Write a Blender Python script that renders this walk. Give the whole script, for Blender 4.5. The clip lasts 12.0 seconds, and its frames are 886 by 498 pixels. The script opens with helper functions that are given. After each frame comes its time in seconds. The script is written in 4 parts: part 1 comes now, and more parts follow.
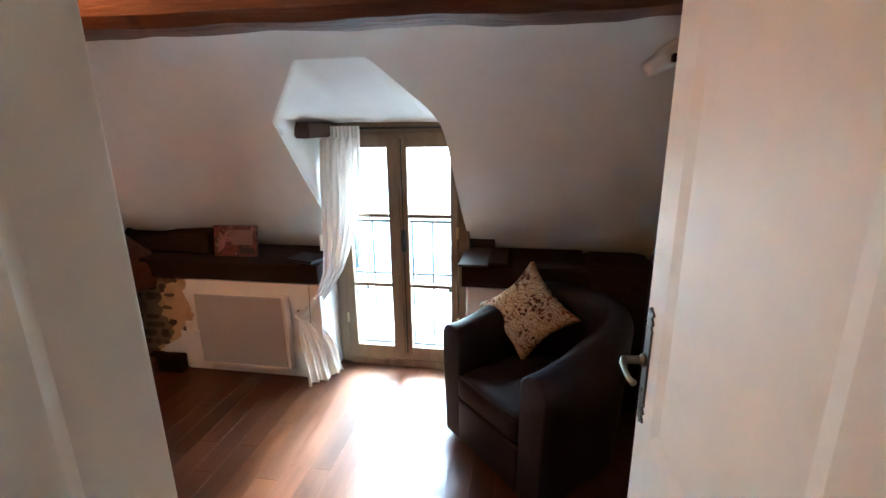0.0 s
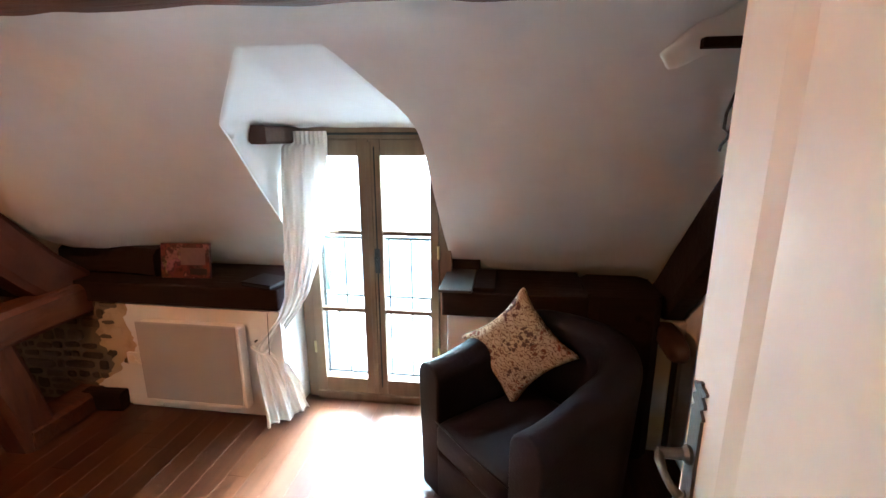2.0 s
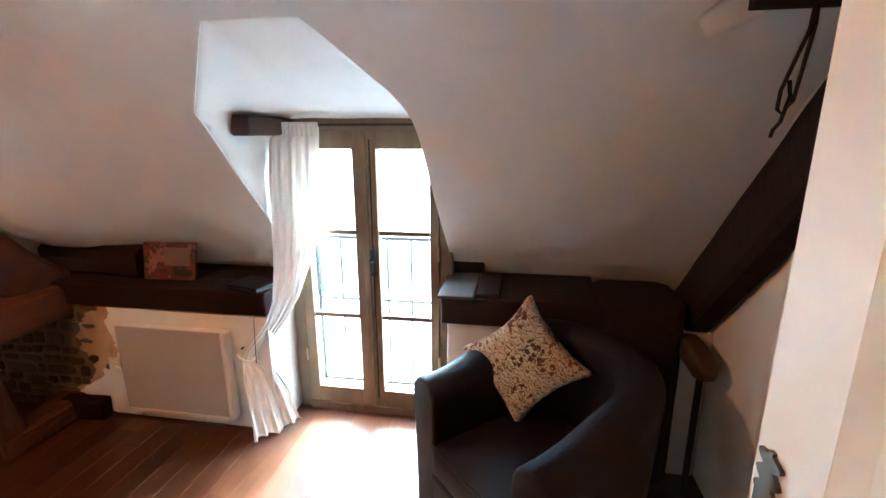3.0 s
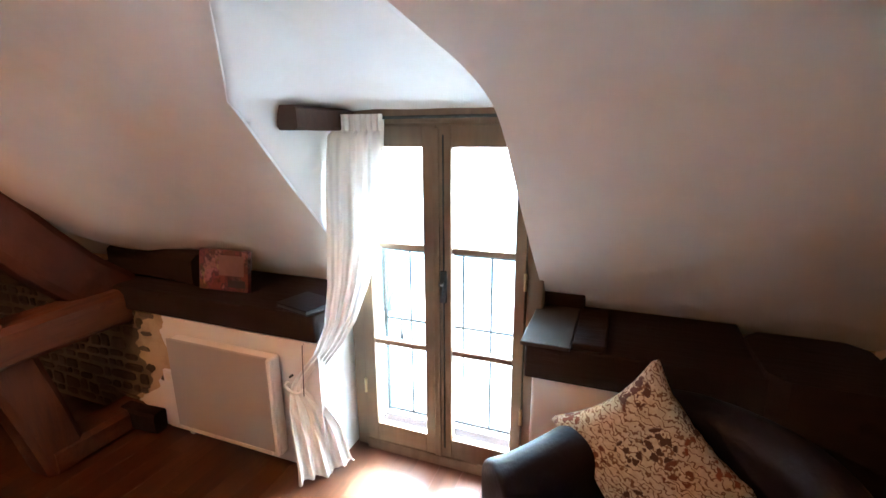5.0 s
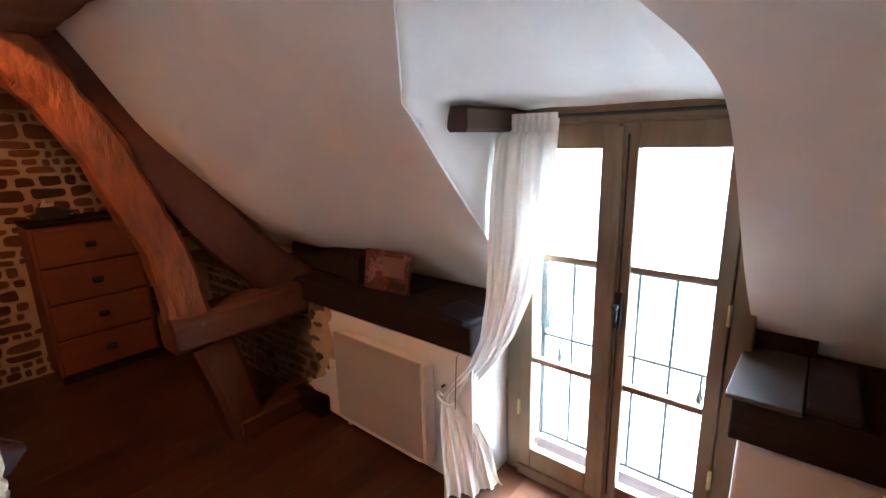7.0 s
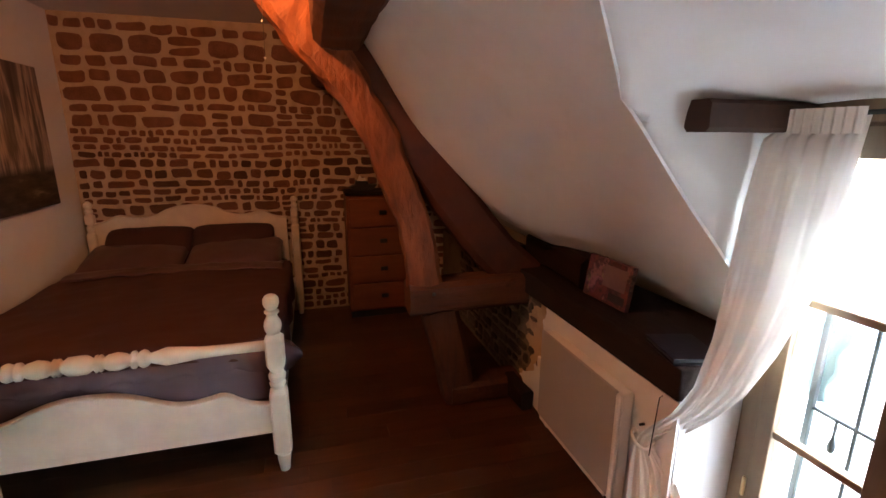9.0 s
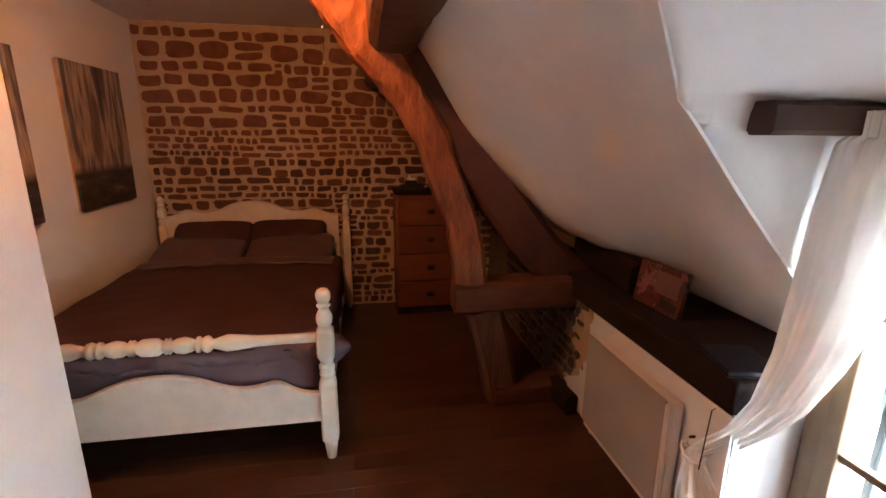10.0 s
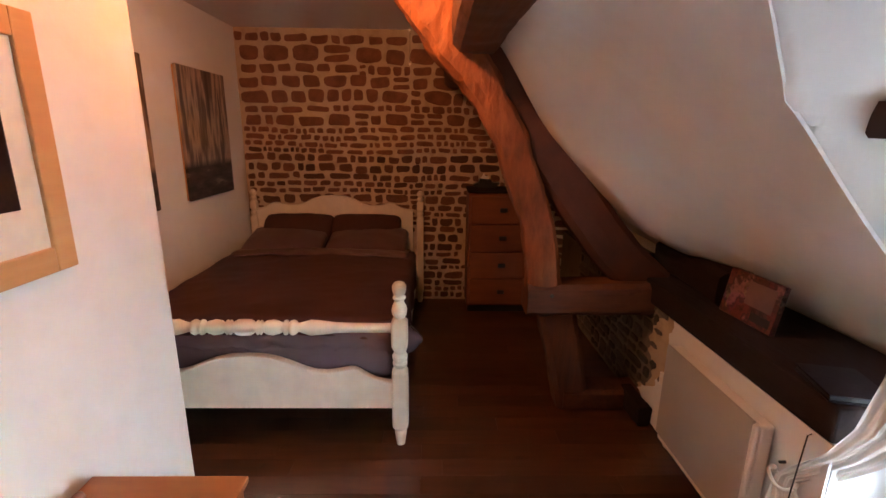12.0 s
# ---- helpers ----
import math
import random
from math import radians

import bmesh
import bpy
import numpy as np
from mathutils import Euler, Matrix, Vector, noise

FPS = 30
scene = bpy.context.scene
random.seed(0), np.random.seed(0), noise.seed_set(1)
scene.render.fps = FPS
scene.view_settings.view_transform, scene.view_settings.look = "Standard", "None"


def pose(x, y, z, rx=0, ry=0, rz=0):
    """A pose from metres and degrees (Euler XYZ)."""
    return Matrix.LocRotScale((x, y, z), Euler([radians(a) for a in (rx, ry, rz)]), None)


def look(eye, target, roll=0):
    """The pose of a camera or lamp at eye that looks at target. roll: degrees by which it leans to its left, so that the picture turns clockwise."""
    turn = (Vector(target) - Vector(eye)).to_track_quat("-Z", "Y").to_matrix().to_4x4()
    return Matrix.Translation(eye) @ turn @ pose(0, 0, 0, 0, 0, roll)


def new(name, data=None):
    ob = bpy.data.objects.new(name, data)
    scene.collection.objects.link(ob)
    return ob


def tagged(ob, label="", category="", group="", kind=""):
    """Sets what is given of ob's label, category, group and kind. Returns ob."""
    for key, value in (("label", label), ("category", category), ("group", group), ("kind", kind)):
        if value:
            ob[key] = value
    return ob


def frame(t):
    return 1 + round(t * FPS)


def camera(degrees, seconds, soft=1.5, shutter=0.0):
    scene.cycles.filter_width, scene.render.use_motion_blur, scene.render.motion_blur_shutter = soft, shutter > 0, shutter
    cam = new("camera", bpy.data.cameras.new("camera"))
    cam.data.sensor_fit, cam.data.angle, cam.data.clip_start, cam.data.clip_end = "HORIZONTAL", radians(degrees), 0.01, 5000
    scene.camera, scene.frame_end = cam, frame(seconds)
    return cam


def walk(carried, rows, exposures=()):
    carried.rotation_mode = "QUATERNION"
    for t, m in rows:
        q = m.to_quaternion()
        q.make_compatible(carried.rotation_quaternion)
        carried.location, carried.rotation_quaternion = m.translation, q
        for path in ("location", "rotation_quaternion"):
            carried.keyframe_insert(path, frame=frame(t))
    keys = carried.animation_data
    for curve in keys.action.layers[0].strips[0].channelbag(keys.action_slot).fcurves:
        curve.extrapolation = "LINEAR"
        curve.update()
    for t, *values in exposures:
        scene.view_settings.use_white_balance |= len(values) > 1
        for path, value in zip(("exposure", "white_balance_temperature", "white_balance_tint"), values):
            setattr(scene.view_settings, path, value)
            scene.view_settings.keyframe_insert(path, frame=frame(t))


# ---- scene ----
cam = camera(88.3, 12.0)
PATH = [
    (0, (0.0, 0.0, 1.58), (-0.332, 1.901, 1.054), -0.8),
    (0.5, (-0.01, 0.017, 1.575), (-0.321, 1.929, 1.078), -0.7),
    (1, (-0.025, 0.066, 1.566), (-0.304, 1.984, 1.075), -0.5),
    (1.5, (-0.033, 0.178, 1.561), (-0.3, 2.099, 1.072), -0.3),
    (2, (-0.011, 0.324, 1.55), (-0.288, 2.246, 1.072), -0.2),
    (2.5, (0.009, 0.414, 1.534), (-0.293, 2.331, 1.052), -0.1),
    (4.5, (-0.038, 0.914, 1.502), (-0.557, 2.781, 1.009), -0.8),
    (5, (-0.067, 0.998, 1.502), (-0.765, 2.807, 1.014), -0.4),
    (5.5, (-0.07, 1.046, 1.502), (-0.931, 2.784, 1.014), -0.9),
    (6, (-0.107, 1.035, 1.503), (-1.127, 2.688, 1.025), -2.4),
    (6.5, (-0.151, 1.064, 1.507), (-1.238, 2.673, 1.03), -1.6),
    (7, (-0.205, 1.104, 1.493), (-1.454, 2.597, 1.031), -1.5),
    (7.5, (-0.196, 1.221, 1.493), (-1.727, 2.421, 1.027), -0.7),
    (9.5, (-0.1, 1.333, 1.506), (-1.998, 1.751, 1.031), 0.3),
    (10, (-0.096, 1.321, 1.509), (-2.009, 1.653, 1.031), 0.4),
    (10.5, (-0.088, 1.306, 1.51), (-2.014, 1.552, 1.029), 0.4),
    (11, (-0.081, 1.297, 1.513), (-2.014, 1.455, 1.027), 0.4),
    (11.5, (-0.072, 1.288, 1.516), (-2.009, 1.377, 1.028), 0.6),
    (12, (-0.071, 1.285, 1.518), (-2.009, 1.324, 1.027), 0.7),
]
walk(cam, [(t, look(eye, target, roll)) for t, eye, target, roll in PATH],
     exposures=[(0.0, 5.25, 5500, -6), (2.5, 5.72, 5500, -5), (5.5, 5.78, 5550, -3), (6.9, 5.40, 5700, 2), (7.5, 4.66, 6050, 6), (9.5, 5.06, 6300, 8), (12.0, 5.20, 6100, 6)])

# world, sun, lamps
world = bpy.data.worlds.new("world")
scene.world = world
world.use_nodes = True
wn = world.node_tree.nodes
sky = wn.new("ShaderNodeTexSky")
sky.sky_type, sky.sun_disc = "NISHITA", False
sky.sun_elevation, sky.sun_rotation = radians(42), radians(12)
world.node_tree.links.new(sky.outputs[0], wn["Background"].inputs[0])
wn["Background"].inputs[1].default_value = 0.15

sun = new("sun", bpy.data.lights.new("sun", "SUN"))
sun.data.energy, sun.data.angle, sun.data.color = 1.1, radians(14), (0.95, 0.97, 1.0)
sun.matrix_world = look((0.5, 6.0, 5.5), (0, 0, 0))
tagged(sun, kind="structure")


def bulb(name, place, power, colour, radius=0.05):
    ob = new(name, bpy.data.lights.new(name, "POINT"))
    ob.data.energy, ob.data.color, ob.data.shadow_soft_size = power, colour, radius
    ob.location = place
    return ob


bulb("ceiling_bulb", (-1.86, 0.96, 2.20), 1.0, (1.0, 0.35, 0.12), 0.04)


# ---- materials ----
def mat(name, build):
    m = bpy.data.materials.new(name)
    m.use_nodes = True
    nt = m.node_tree
    bsdf = nt.nodes["Principled BSDF"]
    build(nt, bsdf)
    return m


def node(nt, kind, **values):
    n = nt.nodes.new(kind)
    for k, v in values.items():
        n.inputs[k.replace("_", " ")].default_value = v
    return n


def coords(nt, scale=(1, 1, 1), space="Object"):
    tc = nt.nodes.new("ShaderNodeTexCoord")
    mp = nt.nodes.new("ShaderNodeMapping")
    mp.inputs["Scale"].default_value, mp.inputs["Location"].default_value = scale, (3.71, 1.37, 5.13)
    nt.links.new(tc.outputs[space], mp.inputs["Vector"])
    return mp.outputs[0]


def ramp(nt, fac, stops):
    r = nt.nodes.new("ShaderNodeValToRGB")
    while len(r.color_ramp.elements) < len(stops):
        r.color_ramp.elements.new(0.5)
    for e, (p, c) in zip(r.color_ramp.elements, stops):
        e.position, e.color = p, (*c, 1)
    nt.links.new(fac, r.inputs[0])
    return r.outputs[0]


def mixed(nt, fac, a, b, mode="MIX"):
    m = nt.nodes.new("ShaderNodeMix")
    m.data_type, m.blend_type = "RGBA", mode
    for sock, v in ((m.inputs[0], fac), (m.inputs[6], a), (m.inputs[7], b)):
        if isinstance(v, (int, float)):
            sock.default_value = v
        elif isinstance(v, tuple):
            sock.default_value = (*v, 1)
        else:
            nt.links.new(v, sock)
    return m.outputs[2]


def noise_tex(nt, vec, scale, detail=4, rough=0.55):
    n = nt.nodes.new("ShaderNodeTexNoise")
    n.inputs["Scale"].default_value, n.inputs["Detail"].default_value, n.inputs["Roughness"].default_value = scale, detail, rough
    nt.links.new(vec, n.inputs["Vector"])
    return n.outputs[0]


def bump(nt, bsdf, height, strength=0.3, distance=0.01):
    b = nt.nodes.new("ShaderNodeBump")
    b.inputs["Strength"].default_value, b.inputs["Distance"].default_value = strength, distance
    nt.links.new(height, b.inputs["Height"])
    nt.links.new(b.outputs[0], bsdf.inputs["Normal"])


def plain(name, colour, rough=0.5, metal=0.0, vary=0.12, scale=6.0, relief=0.15, depth=0.004, spread=0.1, stretch=(1, 1, 1), coat=0.0, own=0.0):
    """A painted, woven or metal surface: base colour with two scales of variation and a fine relief. own: random tint by object."""
    def build(nt, bsdf):
        v = coords(nt, stretch)
        big = noise_tex(nt, v, scale)
        fine = noise_tex(nt, v, scale * 14, 3)
        lo = tuple(c * (1 - vary) for c in colour)
        hi = tuple(min(1, c * (1 + vary)) for c in colour)
        c = ramp(nt, big, [(0.3, lo), (0.7, hi)])
        c = mixed(nt, 0.25 * vary * 4, c, ramp(nt, fine, [(0.3, lo), (0.7, hi)]))
        if own:
            oi = nt.nodes.new("ShaderNodeObjectInfo")
            c = mixed(nt, 1.0, c, ramp(nt, oi.outputs["Random"], [(0, (1 - own,) * 3), (1, (1 + own,) * 3)]), "MULTIPLY")
        nt.links.new(c, bsdf.inputs["Base Color"])
        r = nt.nodes.new("ShaderNodeMapRange")
        r.inputs["To Min"].default_value, r.inputs["To Max"].default_value = max(0, rough - spread), min(1, rough + spread)
        nt.links.new(big, r.inputs[0])
        nt.links.new(r.outputs[0], bsdf.inputs["Roughness"])
        bsdf.inputs["Metallic"].default_value = metal
        bsdf.inputs["Coat Weight"].default_value = coat
        if relief:
            bump(nt, bsdf, fine, relief, depth)
    return mat(name, build)


def wood(name, dark, light, grain=(1, 14, 14), rough=0.45, relief=0.4, depth=0.004, own=0.0, knots=True, scale=3.0, coat=0.0, sheen=0.5):
    """Wood with its grain along x of the object."""
    def build(nt, bsdf):
        oi = nt.nodes.new("ShaderNodeObjectInfo")
        tc = nt.nodes.new("ShaderNodeTexCoord")
        off = nt.nodes.new("ShaderNodeVectorMath")
        off.operation = "MULTIPLY_ADD"
        off.inputs[1].default_value = (7.3, 3.1, 5.7)
        nt.links.new(oi.outputs["Random"], off.inputs[0])
        nt.links.new(tc.outputs["Object"], off.inputs[2])
        mp = nt.nodes.new("ShaderNodeMapping")
        mp.inputs["Scale"].default_value = grain
        nt.links.new(off.outputs[0], mp.inputs[0])
        g = noise_tex(nt, mp.outputs[0], scale, 8, 0.6)
        big = noise_tex(nt, off.outputs[0], 2.0, 3)
        c = ramp(nt, g, [(0.25, dark), (0.75, light)])
        c = mixed(nt, 0.45, c, ramp(nt, big, [(0.3, dark), (0.7, light)]))
        if knots:
            k = noise_tex(nt, off.outputs[0], 9.0, 2)
            c = mixed(nt, 1.0, c, ramp(nt, k, [(0.68, (1, 1, 1)), (0.76, (0.6, 0.55, 0.5))]), "MULTIPLY")
        if own:
            c = mixed(nt, 1.0, c, ramp(nt, oi.outputs["Random"], [(0, (1 - own,) * 3), (1, (1 + own * 0.5,) * 3)]), "MULTIPLY")
        nt.links.new(c, bsdf.inputs["Base Color"])
        r = nt.nodes.new("ShaderNodeMapRange")
        r.inputs["To Min"].default_value, r.inputs["To Max"].default_value = max(0, rough - 0.08), min(1, rough + 0.14)
        nt.links.new(g, r.inputs[0])
        nt.links.new(r.outputs[0], bsdf.inputs["Roughness"])
        bsdf.inputs["Coat Weight"].default_value = coat
        bsdf.inputs["Specular IOR Level"].default_value = sheen
        bump(nt, bsdf, g, relief, depth)
    return mat(name, build)


def plaster_build(colour, stain):
    def build(nt, bsdf):
        v = coords(nt)
        big = noise_tex(nt, v, 1.6, 5)
        mid = noise_tex(nt, v, 9, 5)
        fine = noise_tex(nt, v, 90, 4)
        c = ramp(nt, big, [(0.3, tuple(x * 0.93 for x in colour)), (0.7, colour)])
        c = mixed(nt, 1.0, c, ramp(nt, mid, [(0.25, stain), (0.5, (1, 1, 1))]), "MULTIPLY")
        nt.links.new(c, bsdf.inputs["Base Color"])
        bsdf.inputs["Roughness"].default_value = 0.85
        h = mixed(nt, 0.25, mid, fine)
        bump(nt, bsdf, h, 0.16, 0.010)
    return build


M_PLASTER = mat("white_plaster", plaster_build((0.78, 0.775, 0.755), (0.965, 0.96, 0.95)))
M_CEIL = mat("ceiling_plaster", plaster_build((0.77, 0.757, 0.735), (0.965, 0.955, 0.945)))
M_MORTAR = mat("lime_mortar", plaster_build((0.57, 0.45, 0.32), (0.74, 0.69, 0.62)))
M_STONE = plain("brown_rubble_stone", (0.165, 0.074, 0.042), 0.85, vary=0.38, scale=10, relief=0.7, depth=0.014, own=0.38)
M_ROUGH = plain("bare_rubble_stone", (0.09, 0.07, 0.05), 0.9, vary=0.4, scale=12, relief=0.7, depth=0.015, own=0.45)
M_OLD = wood("old_oak_timber", (0.022, 0.006, 0.0025), (0.165, 0.052, 0.017), (1.2, 9, 9), 0.62, 0.8, 0.012)
# brace oak lightened and oranged beyond the other timbers, standing in for lamplight
M_BRACE = wood("knotty_brace_oak_lamplit", (0.060, 0.013, 0.0035), (0.43, 0.132, 0.035), (7, 6, 1.7), 0.6, 1.0, 0.018, knots=False)
M_OLDPOST = wood("old_oak_upright", (0.022, 0.006, 0.0025), (0.150, 0.046, 0.015), (9, 9, 1.2), 0.62, 0.7, 0.010)
M_RAFTER = wood("reddish_oak_rafter", (0.032, 0.007, 0.003), (0.135, 0.035, 0.011), (9, 2, 2), 0.6, 0.8, 0.012)
M_OLDTIE = wood("old_oak_tie", (0.022, 0.006, 0.0025), (0.165, 0.050, 0.016), (9, 1.2, 9), 0.62, 0.7, 0.010)
M_DARKBEAM = wood("dark_stained_oak", (0.009, 0.005, 0.004), (0.028, 0.014, 0.010), (1.2, 10, 10), 0.82, 0.7, 0.008, sheen=0.2)
M_BRACKET = wood("brown_bracket_oak", (0.035, 0.015, 0.008), (0.09, 0.04, 0.022), (1, 10, 10), 0.7, 0.5, 0.004)
M_FLOOR = wood("varnished_floor_oak", (0.027, 0.0060, 0.002), (0.118, 0.042, 0.016), (0.8, 9, 9), 0.30, 0.10, 0.0006, own=0.25, knots=True, coat=0.3)
M_WINDOW = wood("stained_window_oak", (0.105, 0.064, 0.034), (0.235, 0.160, 0.090), (8, 8, 1), 0.5, 0.3, 0.002, knots=False)
M_PINE = wood("varnished_pine", (0.27, 0.09, 0.028), (0.42, 0.16, 0.05), (9, 1.2, 9), 0.38, 0.2, 0.001, knots=False)
M_FRAME = wood("beech_frame_wood", (0.48, 0.25, 0.10), (0.62, 0.36, 0.16), (1, 10, 10), 0.4, 0.15, 0.001, knots=False)
M_WHITE = plain("white_gloss_paint", (0.78, 0.78, 0.725), 0.5, vary=0.04, scale=5, relief=0.1, depth=0.002)
M_CREAM = plain("cream_bed_paint", (0.76, 0.70, 0.60), 0.4, vary=0.07, scale=12, relief=0.15, depth=0.002)
M_RADWHITE = plain("white_enamel", (0.78, 0.76, 0.72), 0.35, vary=0.03, relief=0.05)
M_RADGREY = plain("grey_heater_front", (0.40, 0.38, 0.36), 0.3, vary=0.04, scale=3, relief=0.03)
M_LEATHER = plain("dark_brown_leather", (0.008, 0.004, 0.007), 0.6, vary=0.3, scale=5, relief=0.45, depth=0.003, spread=0.08)
M_LEATHER.node_tree.nodes["Principled BSDF"].inputs["Specular IOR Level"].default_value = 0.32
M_IRON = plain("dark_iron", (0.035, 0.042, 0.04), 0.85, 0.0, vary=0.25, scale=30, relief=0.2)
M_PEWTER = plain("pewter_handle_metal", (0.14, 0.135, 0.12), 0.4, 0.9, vary=0.25, scale=40, relief=0.4, depth=0.003)
M_MATTIRON = plain("matt_black_iron", (0.022, 0.028, 0.027), 0.9, 0.0, vary=0.2, scale=30, relief=0.2)
M_BRASS = plain("aged_brass", (0.55, 0.44, 0.25), 0.4, 0.9, vary=0.2, scale=30)
M_SATIN = plain("dark_plum_satin", (0.105, 0.060, 0.062), 0.33, vary=0.08, scale=6, relief=0.15, depth=0.004)
M_GREYSATIN = plain("grey_violet_satin", (0.135, 0.10, 0.118), 0.24, vary=0.07, scale=5, relief=0.1, depth=0.002, spread=0.04)
M_SPREAD = plain("dark_brown_bedspread", (0.054, 0.018, 0.0155), 0.75, vary=0.15, scale=9, relief=0.3, depth=0.003)
M_BLACK = plain("black_plastic", (0.02, 0.02, 0.02), 0.4, vary=0.2)
M_CANVAS_EDGE = plain("canvas_edge", (0.09, 0.08, 0.07), 0.8)
M_OUTWALL = plain("sunlit_pale_render", (0.72, 0.70, 0.64), 0.9, vary=0.1, scale=1.5)
M_GROUND = plain("pale_gravel_yard", (0.55, 0.52, 0.46), 0.95, vary=0.15, scale=2)
M_LEAF = plain("green_leaf", (0.07, 0.12, 0.045), 0.6, vary=0.3, scale=4, own=0.3)
M_BARK = plain("grey_bark", (0.18, 0.14, 0.11), 0.9, vary=0.3, scale=8, relief=0.6)
M_TEAL = plain("teal_cloth", (0.30, 0.44, 0.46), 0.8, vary=0.25, scale=8)


def glass_build(nt, bsdf):
    bsdf.inputs["Base Color"].default_value = (1, 1, 1, 1)
    bsdf.inputs["Roughness"].default_value = 0.0
    bsdf.inputs["Transmission Weight"].default_value = 1.0
    bsdf.inputs["IOR"].default_value = 1.45


M_GLASS = mat("window_glass", glass_build)


def voile_build(nt, bsdf):
    out = nt.nodes["Material Output"]
    bsdf.inputs["Base Color"].default_value = (0.80, 0.79, 0.75, 1)
    bsdf.inputs["Roughness"].default_value = 0.9
    tl = node(nt, "ShaderNodeBsdfTranslucent", Color=(0.80, 0.78, 0.75, 1))
    tp = node(nt, "ShaderNodeBsdfTransparent", Color=(1, 1, 1, 1))
    a, b = nt.nodes.new("ShaderNodeMixShader"), nt.nodes.new("ShaderNodeMixShader")
    a.inputs[0].default_value = 0.05
    nt.links.new(bsdf.outputs[0], a.inputs[1])
    nt.links.new(tl.outputs[0], a.inputs[2])
    v = coords(nt, (1, 1, 1))
    n = noise_tex(nt, v, 5, 3)
    r = nt.nodes.new("ShaderNodeMapRange")
    r.inputs["To Min"].default_value, r.inputs["To Max"].default_value = 0.0, 0.03
    nt.links.new(n, r.inputs[0])
    nt.links.new(r.outputs[0], b.inputs[0])
    nt.links.new(a.outputs[0], b.inputs[1])
    nt.links.new(tp.outputs[0], b.inputs[2])
    nt.links.new(b.outputs[0], out.inputs[0])


M_VOILE = mat("white_voile", voile_build)


# ---- mesh helpers ----
def part(name, bm, material, parent=None, label="", smooth=False, kind=""):
    me = bpy.data.meshes.new(name)
    bmesh.ops.recalc_face_normals(bm, faces=bm.faces)
    bm.to_mesh(me)
    bm.free()
    if smooth:
        me.polygons.foreach_set("use_smooth", [True] * len(me.polygons))
    me.materials.append(material)
    ob = new(name, me)
    ob.parent = parent
    return tagged(ob, label=label, kind=kind)


def thing(name, place, label, category, group="", kind="", rz=0.0):
    ob = new(name)
    ob.empty_display_size = 0.1
    ob.matrix_world = pose(*place, 0, 0, rz)
    return tagged(ob, label=label, category=category, group=group, kind=kind)


def add_box(bm, lo, hi, bevel=0.0, seg=2, m=None):
    r = bmesh.ops.create_cube(bm, size=1.0)
    vs = r["verts"]
    c = [(a + b) / 2 for a, b in zip(lo, hi)]
    s = [abs(b - a) for a, b in zip(lo, hi)]
    for v in vs:
        v.co = Vector((v.co.x * s[0] + c[0], v.co.y * s[1] + c[1], v.co.z * s[2] + c[2]))
        if m is not None:
            v.co = m @ v.co
    if bevel:
        es = list({e for v in vs for e in v.link_edges})
        bmesh.ops.bevel(bm, geom=es, offset=bevel, segments=seg, affect="EDGES", profile=0.5)
    return bm


def box(lo, hi, bevel=0.0, seg=2, m=None):
    return add_box(bmesh.new(), lo, hi, bevel, seg, m)


def rings(bm, loops, closed=True, caps=True):
    """Skin a row of vertex loops."""
    made = [[bm.verts.new(p) for p in loop] for loop in loops]
    n = len(made[0])
    for a, b in zip(made, made[1:]):
        for i in range(n if closed else n - 1):
            j = (i + 1) % n
            bm.faces.new((a[i], a[j], b[j], b[i]))
    if caps and closed:
        bm.faces.new(made[0][::-1])
        bm.faces.new(made[-1])
    return bm


def lathe(profile, n=20, m=None, bm=None):
    """profile: rows of (height, radius) up z."""
    bm = bm or bmesh.new()
    loops = []
    for h, r in profile:
        loop = [Vector((r * math.cos(2 * math.pi * i / n), r * math.sin(2 * math.pi * i / n), h)) for i in range(n)]
        loops.append([m @ p for p in loop] if m is not None else loop)
    return rings(bm, loops)


